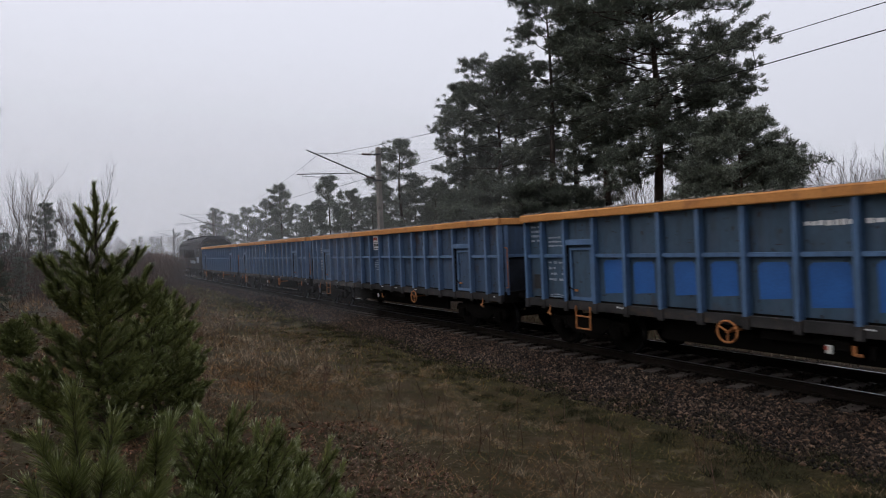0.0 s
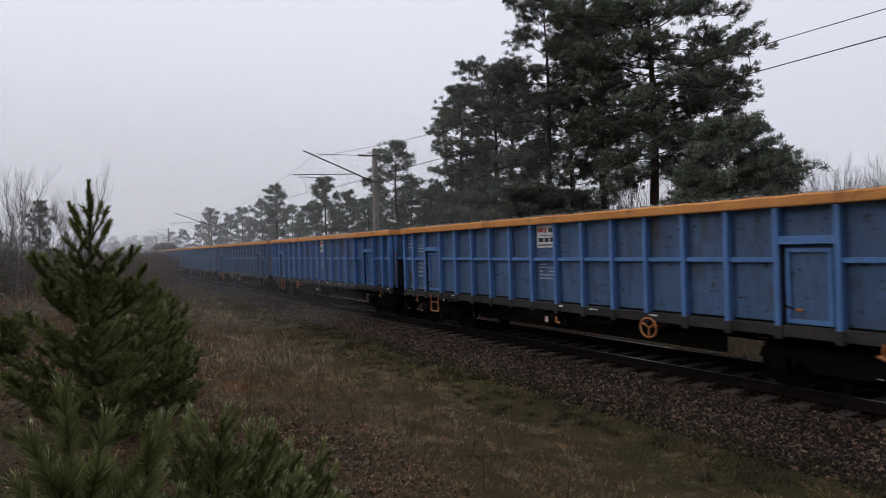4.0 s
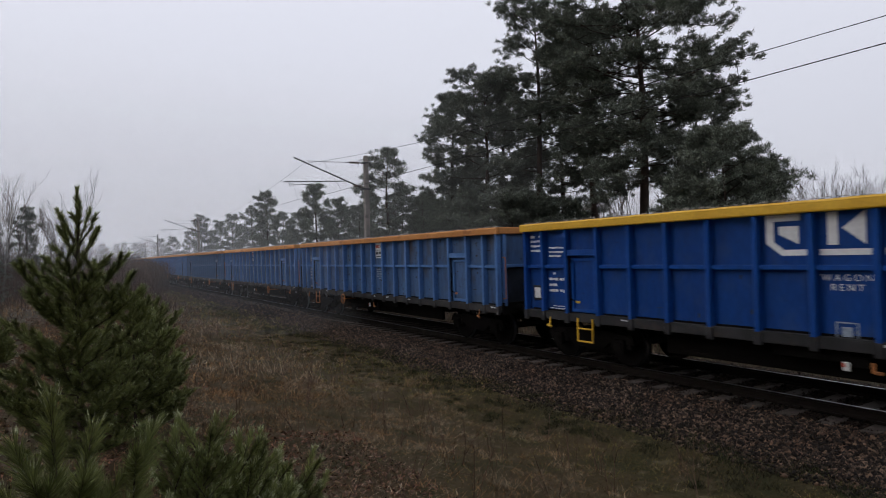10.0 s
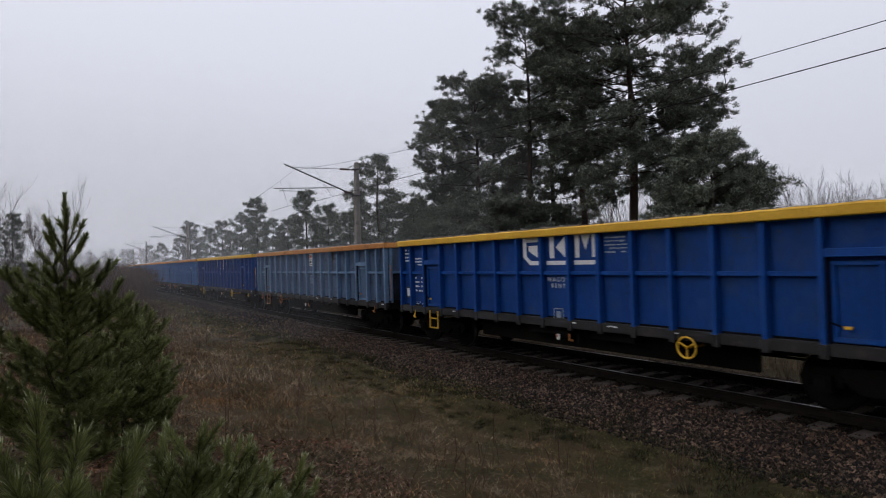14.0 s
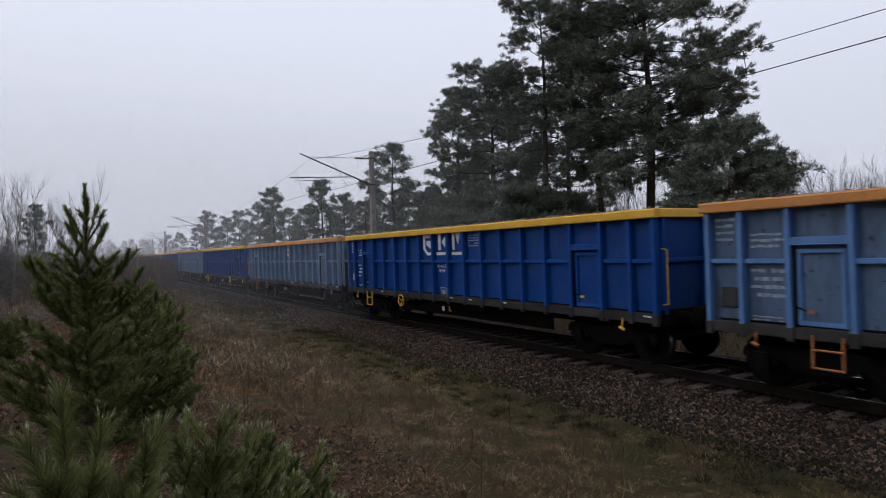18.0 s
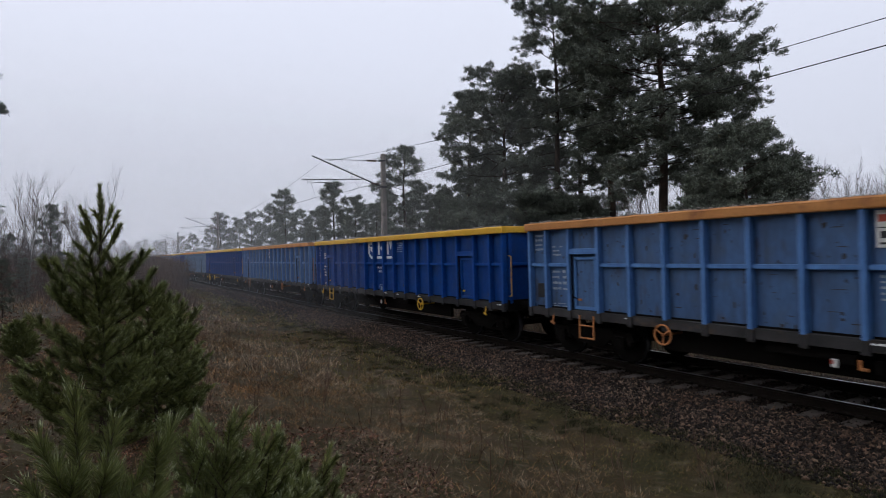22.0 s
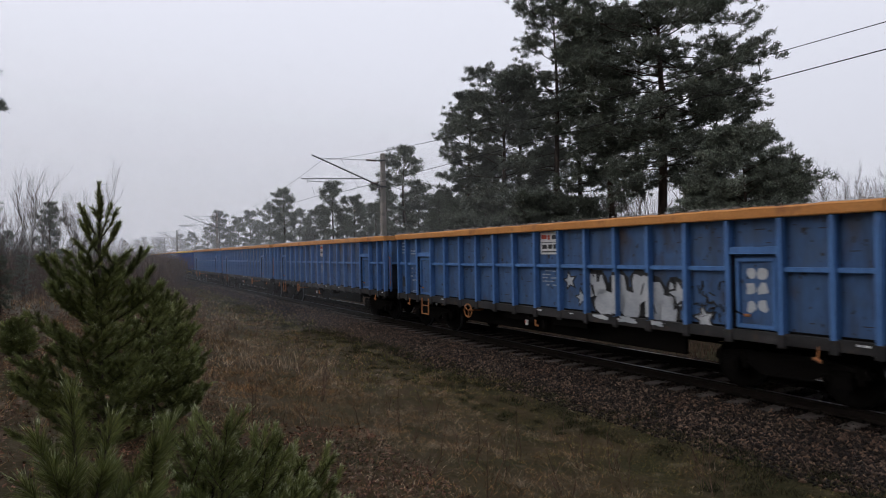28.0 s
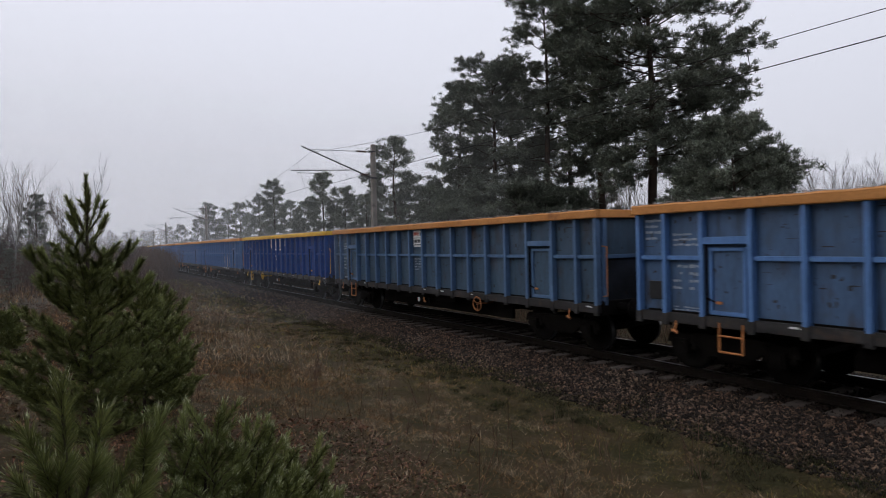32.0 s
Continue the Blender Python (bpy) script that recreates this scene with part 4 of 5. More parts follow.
def on_track(s):
    return Matrix.Translation((track_x(s), s, LIFT)) @ Matrix.Rotation(heading(s), 4, "Z")


def motions():
    steps = [i * 1.0 for i in range(33)]
    for i, w in enumerate(WAGONS):
        off = (2.5 - i) * PITCH
        walk(w, [(t, on_track(run(t) + off)) for t in steps])
    walk(LOCOMOTIVE, [(t, on_track(run(t) + 3 * PITCH + 8.9)) for t in steps])
    # the wheels roll: one turn each 2.89 m
    spin, t, ang = [], 0.0, 0.0
    while t < 32.0:
        spin.append((t, Matrix.Rotation(-(run(t) - run(0)) / 0.46, 4, "X")))
        t += 2 / 30
    spin.append((32.0, Matrix.Rotation(-(run(32.0) - run(0)) / 0.46, 4, "X")))
    walk(WHEELSETS[0], spin)
    a = WHEELSETS[0].animation_data
    for w in WHEELSETS[1:]:
        w.rotation_mode = "QUATERNION"
        w.animation_data_create()
        w.animation_data.action = a.action
        w.animation_data.action_slot = a.action_slot


# ---------------------------------------------------------------- overhead line
def mast(s, height, lean):
    x, z0 = track_x(s) + 2.62, -0.4
    m = thing("catenary_mast", "weathered concrete catenary mast with a steel cantilever", "catenary mast", "catenary masts", at=(x, s, 0))
    bm = bmesh.new()
    bmesh.ops.create_cube(bm, size=1, matrix=Matrix.Translation((0, 0, (height + z0) / 2)) @ Matrix.Diagonal((0.30, 0.36, height - z0, 1)))
    for v in bm.verts:
        k = 1 - 0.32 * (v.co.z - z0) / (height - z0)
        v.co.x, v.co.y = v.co.x * k + lean * max(v.co.z, 0), v.co.y * k
    bmesh.ops.bevel(bm, geom=bm.edges[:], offset=0.03, segments=1, affect="EDGES")
    me = bpy.data.meshes.new("post")
    bm.to_mesh(me)
    bm.free()
    me.materials.append(MAST)
    part("post", me, m, "grey concrete post")
    t = height
    part("strut", tubes("strut", [(0, 0, t - 1.75, -3.75, 0, t - 0.32, 0.04, 0.035)], STEEL, 8), m, "long slanting steel strut")
    part("tie", tubes("tie", [(0, 0, t - 0.38, -3.35, 0, t - 0.46, 0.014, 0.014), (0.15, 0, t - 0.38, -0.2, 0, t - 0.38, 0.03, 0.03)], STEEL, 6), m, "thin steel tie")
    part("steady_arm", tubes("steady_arm", [(-1.0, 0, t - 1.37, -4.3, 0, t - 1.52, 0.026, 0.026), (-2.9, 0, t - 1.62, -4.0, 0, t - 1.62, 0.016, 0.016), (-2.9, 0, t - 1.46, -2.9, 0, t - 1.75, 0.012, 0.012), (-4.0, 0, t - 1.5, -4.0, 0, t - 1.72, 0.012, 0.012)], STEEL, 6), m, "level steady arm")
    part("insulator", lathe("insulator", [(-0.3 + 0.04 * i, 0.07 if i % 2 else 0.035) for i in range(14)], PORCELAIN, "x", 10, (-0.55, 0, t - 0.395)), m, "ribbed brown insulator")
    part("insulator", lathe("insulator", [(-0.2 + 0.04 * i, 0.07 if i % 2 else 0.04) for i in range(10)], PORCELAIN, "x", 10, (-0.4, 0, t - 1.58)), m, "ribbed brown insulator")
    part("bracket", boxes("bracket", [(0, 0, t - 1.75, 0.36, 0.42, 0.08), (0, 0, t - 0.38, 0.3, 0.34, 0.07)], STEEL, 0.01), m, "steel bracket bands")
    return m


MASTS = [-20.5, 28.65, 77.0, 126.5, 175.5]
for k, s in enumerate(MASTS):
    mast(s, 7.75, 0.012 if k == 1 else 0.0)


def cable(name, pts, r, mat, sides=5):
    """One round wire along points that run with the track."""
    vs, fs = [], []
    for x, y, z in pts:
        vs += [(x + r * math.cos(6.2832 * k / sides), y, z + r * math.sin(6.2832 * k / sides)) for k in range(sides)]
    for i in range(len(pts) - 1):
        for k in range(sides):
            j = (k + 1) % sides
            fs.append((i * sides + k, i * sides + j, (i + 1) * sides + j, (i + 1) * sides + k))
    return mesh_from(name, vs, fs, [mat], smooth=True)


def build_wires():
    for a, b in zip(MASTS[:-1], MASTS[1:]):
        n = 20
        mess, cont, drops = [], [], []
        for i in range(n + 1):
            f = i / n
            s = a + (b - a) * f
            x = track_x(s) + 0.05
            sag = 1.15 * 4 * f * (1 - f)
            mess.append((x - 0.7 * abs(2 * f - 1), s, 7.16 - sag))
            cont.append((x + 0.25 * (2 * f - 1), s, 5.63 - 0.04 * 4 * f * (1 - f)))
        for i in (1, 5, 8, 11, 15, 19):
            drops.append((*mess[i], *cont[i], 0.007, 0.007))
        w = thing("overhead_line", "thin dark catenary wires between two masts", "overhead line", "overhead lines")
        part("messenger_wire", cable("messenger_wire", mess, 0.008, WIRE), w, "sagging messenger wire")
        part("contact_wire", cable("contact_wire", cont, 0.010, WIRE), w, "level contact wire")
        for d in drops:
            part("dropper", tubes("dropper", [d], WIRE, 4), w)


build_wires()


# ---------------------------------------------------------------- plants
def unit(v):
    return v / (np.linalg.norm(v, axis=-1, keepdims=True) + 1e-9)


def sprays(centres, rng, n, length, width, up=0.35, out=None):
    """Needle tufts: n narrow triangles round every centre."""
    c = np.repeat(np.asarray(centres, float), n, axis=0)
    d = rng.normal(0, 1, c.shape)
    d[:, 2] = d[:, 2] * 0.75 + up
    if out is not None:
        d += np.repeat(np.asarray(out, float), n, axis=0) * 0.6
    d = unit(d)
    ln = rng.uniform(0.6, 1.25, (len(c), 1)) * length
    side = unit(np.cross(d, rng.normal(0, 1, c.shape))) * width / 2
    root = c + d * ln * 0.08 + rng.normal(0, 0.46, c.shape) * length * np.array([1, 1, 0.7])
    return np.stack([root - side, root + side, root + d * ln], 1)


def pine_mesh(seed, h, base, rad, limbs, tuft=54, length=0.14, width=0.031, subs=10, lean=0.0, flat=0.85, top=0.55, even=0.5, lift=0.75):
    """Trunk and limbs, and the needle mass of one pine."""
    rng = np.random.default_rng(seed)
    segs, cent, outs = [], [], []
    path = [np.array([0, 0, -0.6])]
    k = 12
    for i in range(1, k + 1):
        z = h * 0.97 * i / k
        path.append(np.array([lean * z + 0.05 * h * 0.12 * math.sin(i * 0.9 + seed), 0.05 * h * 0.1 * math.cos(i * 0.7 + seed * 2), z]))
    r0 = 0.0125 * h + 0.03
    for i in range(k):
        segs.append((*path[i], *path[i + 1], r0 * (1 - 0.9 * (i / k) ** 1.3), r0 * (1 - 0.9 * ((i + 1) / k) ** 1.3)))

    def trunk(z):
        f = min(max(z / (h * 0.97), 0), 0.999) * k
        i = int(f)
        return path[i] + (path[i + 1] - path[i]) * (f - i)

    for i in range(limbs):
        zr = (i + rng.random()) / limbs
        z = base + (h - base) * zr ** 0.9
        ln = rad * 1.55 * (zr + 0.12) ** 0.42 * (1.02 - zr) ** top * rng.uniform(even, 1.03)
        an = i * 2.399 + rng.uniform(-0.5, 0.5)
        rise = -0.1 + lift * zr + rng.uniform(-0.15, 0.2)
        p = trunk(z)
        d = np.array([math.cos(an), math.sin(an), rise])
        m = 5
        r = 0.014 + 0.013 * ln / 3 * (h / 12)
        pts = [p]
        for j in range(m):
            d = unit(d + rng.normal(0, 0.13, 3) + np.array([0, 0, 0.06 if j > 2 else -0.03]))
            pts.append(pts[-1] + d * ln / m)
            segs.append((*pts[-2], *pts[-1], r * (1 - 0.16 * j), r * (1 - 0.16 * (j + 1))))
        for j in range(subs):
            f = rng.uniform(0.2, 1.0) ** 0.62
            q = f * m * 0.999
            a = pts[int(q)] + (pts[int(q) + 1] - pts[int(q)]) * (q - int(q))
            e = an + rng.choice([-1, 1]) * rng.uniform(0.4, 1.2)
            sl = (0.22 + 0.28 * (1 - f * 0.5)) * min(ln, 2.6) * rng.uniform(0.5, 1.1)
            b = a + np.array([math.cos(e), math.sin(e), rng.uniform(0.0, 0.45)]) * sl
            segs.append((*a, *b, r * 0.38, r * 0.12))
            nn = max(2, int(sl / 0.16))
            for t in np.linspace(0.35, 1.05, nn):
                c = a + (b - a) * t + rng.normal(0, 0.15, 3) * np.array([1, 1, flat])
                cent.append(c)
                outs.append(unit(np.array([math.cos(e), math.sin(e), 0.5])))
        cent.append(pts[-1])
        outs.append(unit(d))
    for j in range(10):
        cent.append(path[-1] + rng.normal(0, 0.22, 3))
        outs.append(np.array([0, 0, 1.0]))
    return tubes("trunk", segs, BARK, 6), tris("crown", sprays(cent, rng, tuft, length, width, 0.35, outs), [NEEDLE])


def pine(x, y, meshes, label, scale=1.0, rz=0.0, name="pine_tree", group="pines by the line"):
    z = ground_z(x, y)
    t = thing(name, label, "pine tree", group, at=(x, y, z), rz=rz)
    t.scale = (scale, scale, scale)
    part("trunk", meshes[0], t, "brown scaly trunk and limbs")
    part("crown", meshes[1], t, "dark green needle crown with gaps")
    return t


def bare_mesh(seed, h, spread_, mat, stems=1, depth=4, r=0.05, thin=0.0075):
    rng = np.random.default_rng(seed)
    segs = []

    def grow(p, d, ln, rr, lev):
        q = p
        m = 3
        for j in range(m):
            d = unit(d + rng.normal(0, 0.06, 3) + np.array([0, 0, 0.08]))
            n = q + d * ln / m
            segs.append((*q, *n, rr * (1 - 0.2 * j), rr * (1 - 0.2 * (j + 1))))
            q = n
            if lev > 0 and (j > 0 or lev < depth):
                for _ in range(rng.integers(1, 4)):
                    a = rng.uniform(0, 6.3)
                    e = unit(d + spread_ * np.array([math.cos(a), math.sin(a), rng.uniform(0, 0.5)]))
                    grow(q, e, ln * rng.uniform(0.45, 0.7), max(rr * 0.5, thin), lev - 1)

    for _ in range(stems):
        a = rng.uniform(0, 6.3)
        k = 0.0 if stems == 1 else rng.uniform(0.1, 0.5)
        grow(np.array([0.25 * k * math.cos(a), 0.25 * k * math.sin(a), -0.2]), unit(np.array([k * math.cos(a), k * math.sin(a), 1.0])), h * rng.uniform(0.5, 0.62), r, depth)
    segs = sorted(segs, key=lambda q: -q[6])
    cut = sum(1 for q in segs if q[6] > r * 0.3)
    return tubes("trunk", segs[:cut], mat, 6), tubes("twig_crown", segs[cut:], TWIG, 3)


def bare_tree(x, y, me, label, scale=1.0, rz=0.0, name="bare_tree", category="tree", group="bare birches"):
    t = thing(name, label, category, group, at=(x, y, ground_z(x, y)), rz=rz)
    t.scale = (scale, scale, scale)
    part("trunk", me[0], t, "bare trunk and boughs")
    part("twig_crown", me[1], t, "fine leafless twigs")
    return t


def polar(az, dist):
    a = radians(az)
    return dist * math.sin(a), dist * math.cos(a)


def build_big_pines():
    spec = [  # bearing, distance, height, crown base, radius, limbs, lean
        (36.8, 33.0, 12.4, 1.2, 3.1, 84, 0.0), (41.7, 31.0, 15.2, 3.6, 2.8, 64, -0.01), (46.8, 30.0, 13.8, 6.2, 2.6, 46, 0.01),
        (51.0, 28.0, 16.0, 5.4, 4.05, 118, 0.01), (33.6, 36.0, 12.2, 1.0, 2.0, 66, 0.0), (43.8, 36.0, 14.0, 2.6, 2.4, 42, 0.0), (55.4, 29.0, 9.6, 3.0, 2.2, 44, 0.0), (38.4, 36.0, 12.4, 1.2, 2.8, 64, 0.0)]
    for k, (az, d, h, b, r, n, lean) in enumerate(spec):
        x, y = polar(az, d)
        pine(x, y, pine_mesh(20 + k, h, b, r, n, lean=lean, top=0.36, even=0.78 if k == 3 else 0.5, lift=0.4 if k == 3 else 0.6, subs=11 if k == 3 else 9), "tall dark Scots pine with a broad irregular crown", rz=k * 1.3, group="tall pines behind the track")
    for k, (az, d, h, r) in enumerate([(57.6, 23.5, 6.6, 2.2), (59.8, 24.6, 5.4, 1.7), (55.0, 25.0, 5.0, 1.6), (39.0, 29.0, 5.6, 2.4), (35.0, 31.0, 5.4, 2.2), (43.2, 30.0, 5.0, 2.0), (32.4, 33, 5.4, 2.0)]):
        x, y = polar(az, d)
        pine(x, y, pine_mesh(40 + k, h, 0.4, r, 64 if k < 3 else 40, top=0.5, even=0.75 if k < 3 else 0.5), "low bushy green pine beside the taller ones", rz=k * 2.1, group="low pines behind the track")


FAR = []


def build_far_pines():
    for k in range(4):
        FAR.append(pine_mesh(60 + k, 10.0, (2.6, 1.2, 3.6, 0.8)[k], (2.1, 2.5, 1.9, 2.3)[k], 34, tuft=24, length=0.22, width=0.060, subs=8))
    spec = [  # bearing, distance, height, variant
        (27.3, 44, 10.3, 0), (28.6, 46, 7.6, 1), (24.6, 48, 6.6, 3), (20.6, 56, 9.3, 0), (22.6, 54, 7.7, 2), (21.6, 60, 6.5, 3), (18.9, 64, 7.2, 1), (25.6, 52, 7.8, 3), (29.9, 48, 6.8, 1), (31.0, 46, 7.2, 3), (27.5, 54, 6.6, 3), (30.6, 40, 6.4, 3),
        (16.2, 82, 11.2, 2), (14.9, 88, 9.6, 1), (13.2, 94, 9.2, 3), (17.6, 86, 8.6, 1), (12.2, 100, 8.6, 1), (10.6, 108, 10.2, 2), (9.6, 118, 8.0, 3), (15.6, 96, 8.6, 3), (8.3, 132, 7.6, 1), (7.4, 150, 8.0, 3), (11.5, 112, 7.6, 3), (18.3, 76, 6.4, 3), (13.9, 104, 8.2, 0),
        (23.6, 66, 7.6, 1), (19.8, 70, 7.4, 3), (33.0, 50, 7.4, 1), (36.0, 46, 7.0, 3), (47.0, 48, 6.6, 1), (59.5, 44, 6.0, 3), (40.0, 52, 8.2, 1)]
    for k, (az, d, h, v) in enumerate(spec):
        x, y = polar(az, d)
        pine(x, y, FAR[v], "grey-green pine standing back in the haze" if d > 70 else "mid-height dark pine beyond the track", h / 10.0, k * 1.7, group="pines along the far side")
    rng = random.Random(9)
    for k in range(26):
        az = rng.uniform(-8, 7.5)
        d = rng.uniform(230, 330)
        x, y = polar(az, d)
        pine(x, y, FAR[k % 4], "pale distant pine at the edge of a wood", rng.uniform(0.75, 1.05), k, group="distant wood")
    # left of the line
    side = [pine_mesh(64 + k, 10.0, (3.6, 1.2)[k], (1.9, 2.3)[k], 40, subs=9) for k in range(2)]
    for az, d, h, v in [(-8.3, 27, 9.0, 0), (-5.4, 22, 1.7, 1), (-4.0, 29, 1.8, 1), (-2.9, 36, 1.9, 1), (-6.6, 18, 1.5, 1), (-1.6, 44, 2.2, 1), (-4.9, 40, 3.0, 1), (-11.5, 22, 8.5, 1), (-2.2, 52, 5.6, 0), (-12, 32, 8.5, 1)]:
        x, y = polar(az, d)
        pine(x, y, side[v], "dark pine among bare birches", h / 10.0, az, group="pines on the near side")
    # unseen wood added behind the camera to cut the skylight on the train
    for k in range(30):
        az = 98 + k * 6.4 + rng.uniform(-2, 2)
        x, y = polar(az, rng.uniform(13, 21))
        if x - track_x(y) > -4:
            continue
        pine(x, y, FAR[k % 4], "unseen pine added behind the camera to shade the train", rng.uniform(1.0, 1.4), k, group="wood beside the line")


def build_bare_trees():
    b = [bare_mesh(80 + k, 7.0, 0.46, BIRCH, 1, 3, 0.06) for k in range(3)]
    c = [bare_mesh(90 + k, 5.0, 0.50, TWIG, 3, 3, 0.06) for k in range(2)]
    round_ = [bare_mesh(94 + k, 4.6, 0.44, TWIG, 5, 4, 0.03, thin=0.0035) for k in range(2)]
    rng = random.Random(4)
    for k in range(30):
        x, y = polar(rng.uniform(-8.5, 1.6), rng.uniform(34, 62))
        bare_tree(x, y, b[k % 3], "slender bare birch with pale bark", rng.uniform(0.6, 0.95), k)
    for k in range(30):
        x, y = polar(rng.uniform(-10, 1.0), rng.uniform(34, 70))
        bare_tree(x, y, c[k % 2], "leafless grey-brown shrub in the undergrowth", rng.uniform(0.45, 0.75), k, "bare_shrub", "shrub", "bare shrubs on the near side")
    for k, (az, d, sc) in enumerate([(68.8, 27, 1.02), (72.0, 27, 0.95), (73.6, 26, 0.9), (75.2, 27, 0.9), (48.6, 44, 1.2), (50.0, 42, 1.1), (49.3, 46, 1.25), (46.0, 44, 1.0), (47.6, 47, 1.2), (44.8, 40, 0.9), (45.4, 46, 1.1), (48.0, 40, 0.9), (52.6, 44, 1.0), (53.6, 46, 1.1), (49.8, 39, 0.8), (48.9, 50, 1.2), (43.0, 46, 1.0)]):
        x, y = polar(az, d)
        bare_tree(x, y, round_[k % 2] if k < 4 else b[k % 3], "bare rounded shrub with fine twigs" if k < 4 else "slender bare birch behind the pines", sc, k, group="bare trees beyond the track")
    for k, (az, d, sc) in enumerate([(25.8, 50, 1.0), (27.2, 52, 1.05), (29.0, 50, 0.95), (31.5, 52, 0.9), (23.5, 56, 0.9), (7.0, 105, 0.9), (6.2, 95, 0.7), (8.4, 115, 0.8)]):
        x, y = polar(az, d)
        bare_tree(x, y, b[k % 3], "slender bare birch behind the pines", sc, k, group="bare trees beyond the track")


def blades(pos, rng, h, w, lean=0.5, droop=0.0):
    """Upright grass blades: one triangle each."""
    n = len(pos)
    a = rng.uniform(0, 2 * math.pi, n)
    ln = rng.uniform(*h, n)
    tip = np.stack([np.cos(a) * lean * ln * rng.random(n), np.sin(a) * lean * ln * rng.random(n), ln], 1)
    b = rng.uniform(0, 2 * math.pi, n)
    s = np.stack([np.cos(b), np.sin(b), np.zeros(n)], 1) * (w * rng.uniform(0.6, 1.3, n))[:, None] / 2
    return np.stack([pos - s, pos + s, pos + tip], 1)


def field(rng, n, y0, y1, u0, u1, power=1.0):
    y = y0 + (y1 - y0) * rng.random(n) ** power
    u = rng.uniform(u0, u1, n)
    x = np.array([track_x(v) for v in y]) + u
    return x, y, u


def build_grass():
    rng = np.random.default_rng(12)
    sets = {"STRAW": [], "GREEN": [], "FROSTY": [], "HEATH": []}

    def sow(n, y0, y1, u0, u1, h, w, power=1.0):
        x, y, u = field(rng, n, y0, y1, u0, u1, power)
        k1 = np.array([noise.noise((a * 0.45, b * 0.45, 3.3)) for a, b in zip(x, y)])
        k2 = np.array([0.6 * noise.noise((a * 1.1, b * 1.1, 9.1)) + 0.6 * noise.noise((a * 3.1, b * 3.1, 2.1)) for a, b in zip(x, y)])
        z = heights(x, y) - 0.01
        pos = np.stack([x, y, z], 1)
        # strips along the line: moss by the ballast, olive, matted tan, then brown heath
        band = u + 1.1 * k1
        pick = np.clip(0.5 + 0.75 * k2 + rng.normal(0, 0.13, n), 0, 1)
        pg = np.interp(band, [-9.0, -7.0, -5.4, -3.8, -3.1], [0.16, 0.34, 0.58, 0.80, 0.92])
        pf = np.interp(band, [-9.5, -7.6, -6.6, -5.2, -4.2], [0.08, 0.20, 0.36, 0.26, 0.08])
        ph = np.interp(band, [-10, -7.0, -5.0], [0.30, 0.10, 0.03])
        kind = np.where(pick < pg, 1, np.where(pick > 1 - pf, 2, np.where(rng.random(n) < ph, 3, 0)))
        patchy = rng.random(n) < np.clip(0.50 + 1.3 * k2, 0.06, 1.0) * np.where((x < 2.6) & (y < 7.5), 0.4, 1.0)
        for i, (nm, hh, ww, le) in enumerate((("STRAW", 0.8, 1.0, 2.6), ("GREEN", 0.5, 1.1, 1.6), ("FROSTY", 0.85, 0.9, 2.6), ("HEATH", 1.2, 0.8, 0.8))):
            m = (kind == i) & patchy
            sets[nm].append(blades(pos[m], rng, (h[0] * hh, h[1] * hh), w * ww, le))

    sow(190000, 1.5, 12, -10.5, -2.7, (0.03, 0.10), 0.0055)
    sow(60000, 2.5, 14, -16, -10, (0.04, 0.15), 0.007)
    sow(80000, 10, 26, -11.5, -2.6, (0.05, 0.17), 0.012)
    sow(45000, 24, 70, -13, -2.4, (0.10, 0.32), 0.03)
    x, y, u = field(rng, 30000, -4, 60, 2.6, 12)
    sets["HEATH"].append(blades(np.stack([x, y, heights(x, y)], 1), rng, (0.12, 0.55), 0.016, 0.7))
    # long matted strands that lie on the ground
    for n, y0, y1, u0, u1, le, w in ((20000, 1.5, 13, -10.5, -4.8, (0.05, 0.16), 0.0042), (16000, 12, 30, -11, -4.6, (0.10, 0.28), 0.010)):
        x, y, u = field(rng, n, y0, y1, u0, u1)
        k = np.array([noise.noise((a * 0.5, b * 0.5, 13.1)) + 0.6 * noise.noise((a * 1.9, b * 1.9, 5.1)) for a, b in zip(x, y)])
        m = k + rng.normal(0, 0.12, n) > 0.22
        pos = np.stack([x, y, heights(x, y) + rng.uniform(0.0, 0.06, n)], 1)[m]
        a = rng.normal(0.6, 0.9, len(pos))
        d = np.stack([np.cos(a), np.sin(a), rng.uniform(-0.08, 0.16, len(pos))], 1) * rng.uniform(*le, (len(pos), 1))
        s = unit(np.cross(d, [0.2, 0.1, 1.0])) * w / 2
        sets["FROSTY"].append(np.stack([pos - s, pos + s, pos + d], 1))
    for nm, m, lab in (("STRAW", STRAW, "dry straw-coloured grass"), ("GREEN", GREEN, "short mossy green grass"), ("FROSTY", FROSTY, "pale bleached grass"), ("HEATH", HEATH, "dark brown heath stems")):
        thing("grass", lab + " beside the track", "grass", kind="stuff", me=tris("grass_" + nm.lower(), np.concatenate(sets[nm]), [m]))
    # a taller pale patch beside the saplings
    x, y, u = field(rng, 2600, 11, 22, -9.0, -6.0)
    keep = np.array([noise.noise((a * 0.5, b * 0.5, 21.0)) for a, b in zip(x, y)]) > 0.1
    pos = np.stack([x, y, heights(x, y)], 1)[keep]
    thing("tall_grass", "tall bleached grass tufts with frost", "grass", kind="stuff", me=tris("tall_grass", blades(pos, rng, (0.12, 0.42), 0.010, 1.2), [FROSTY]))


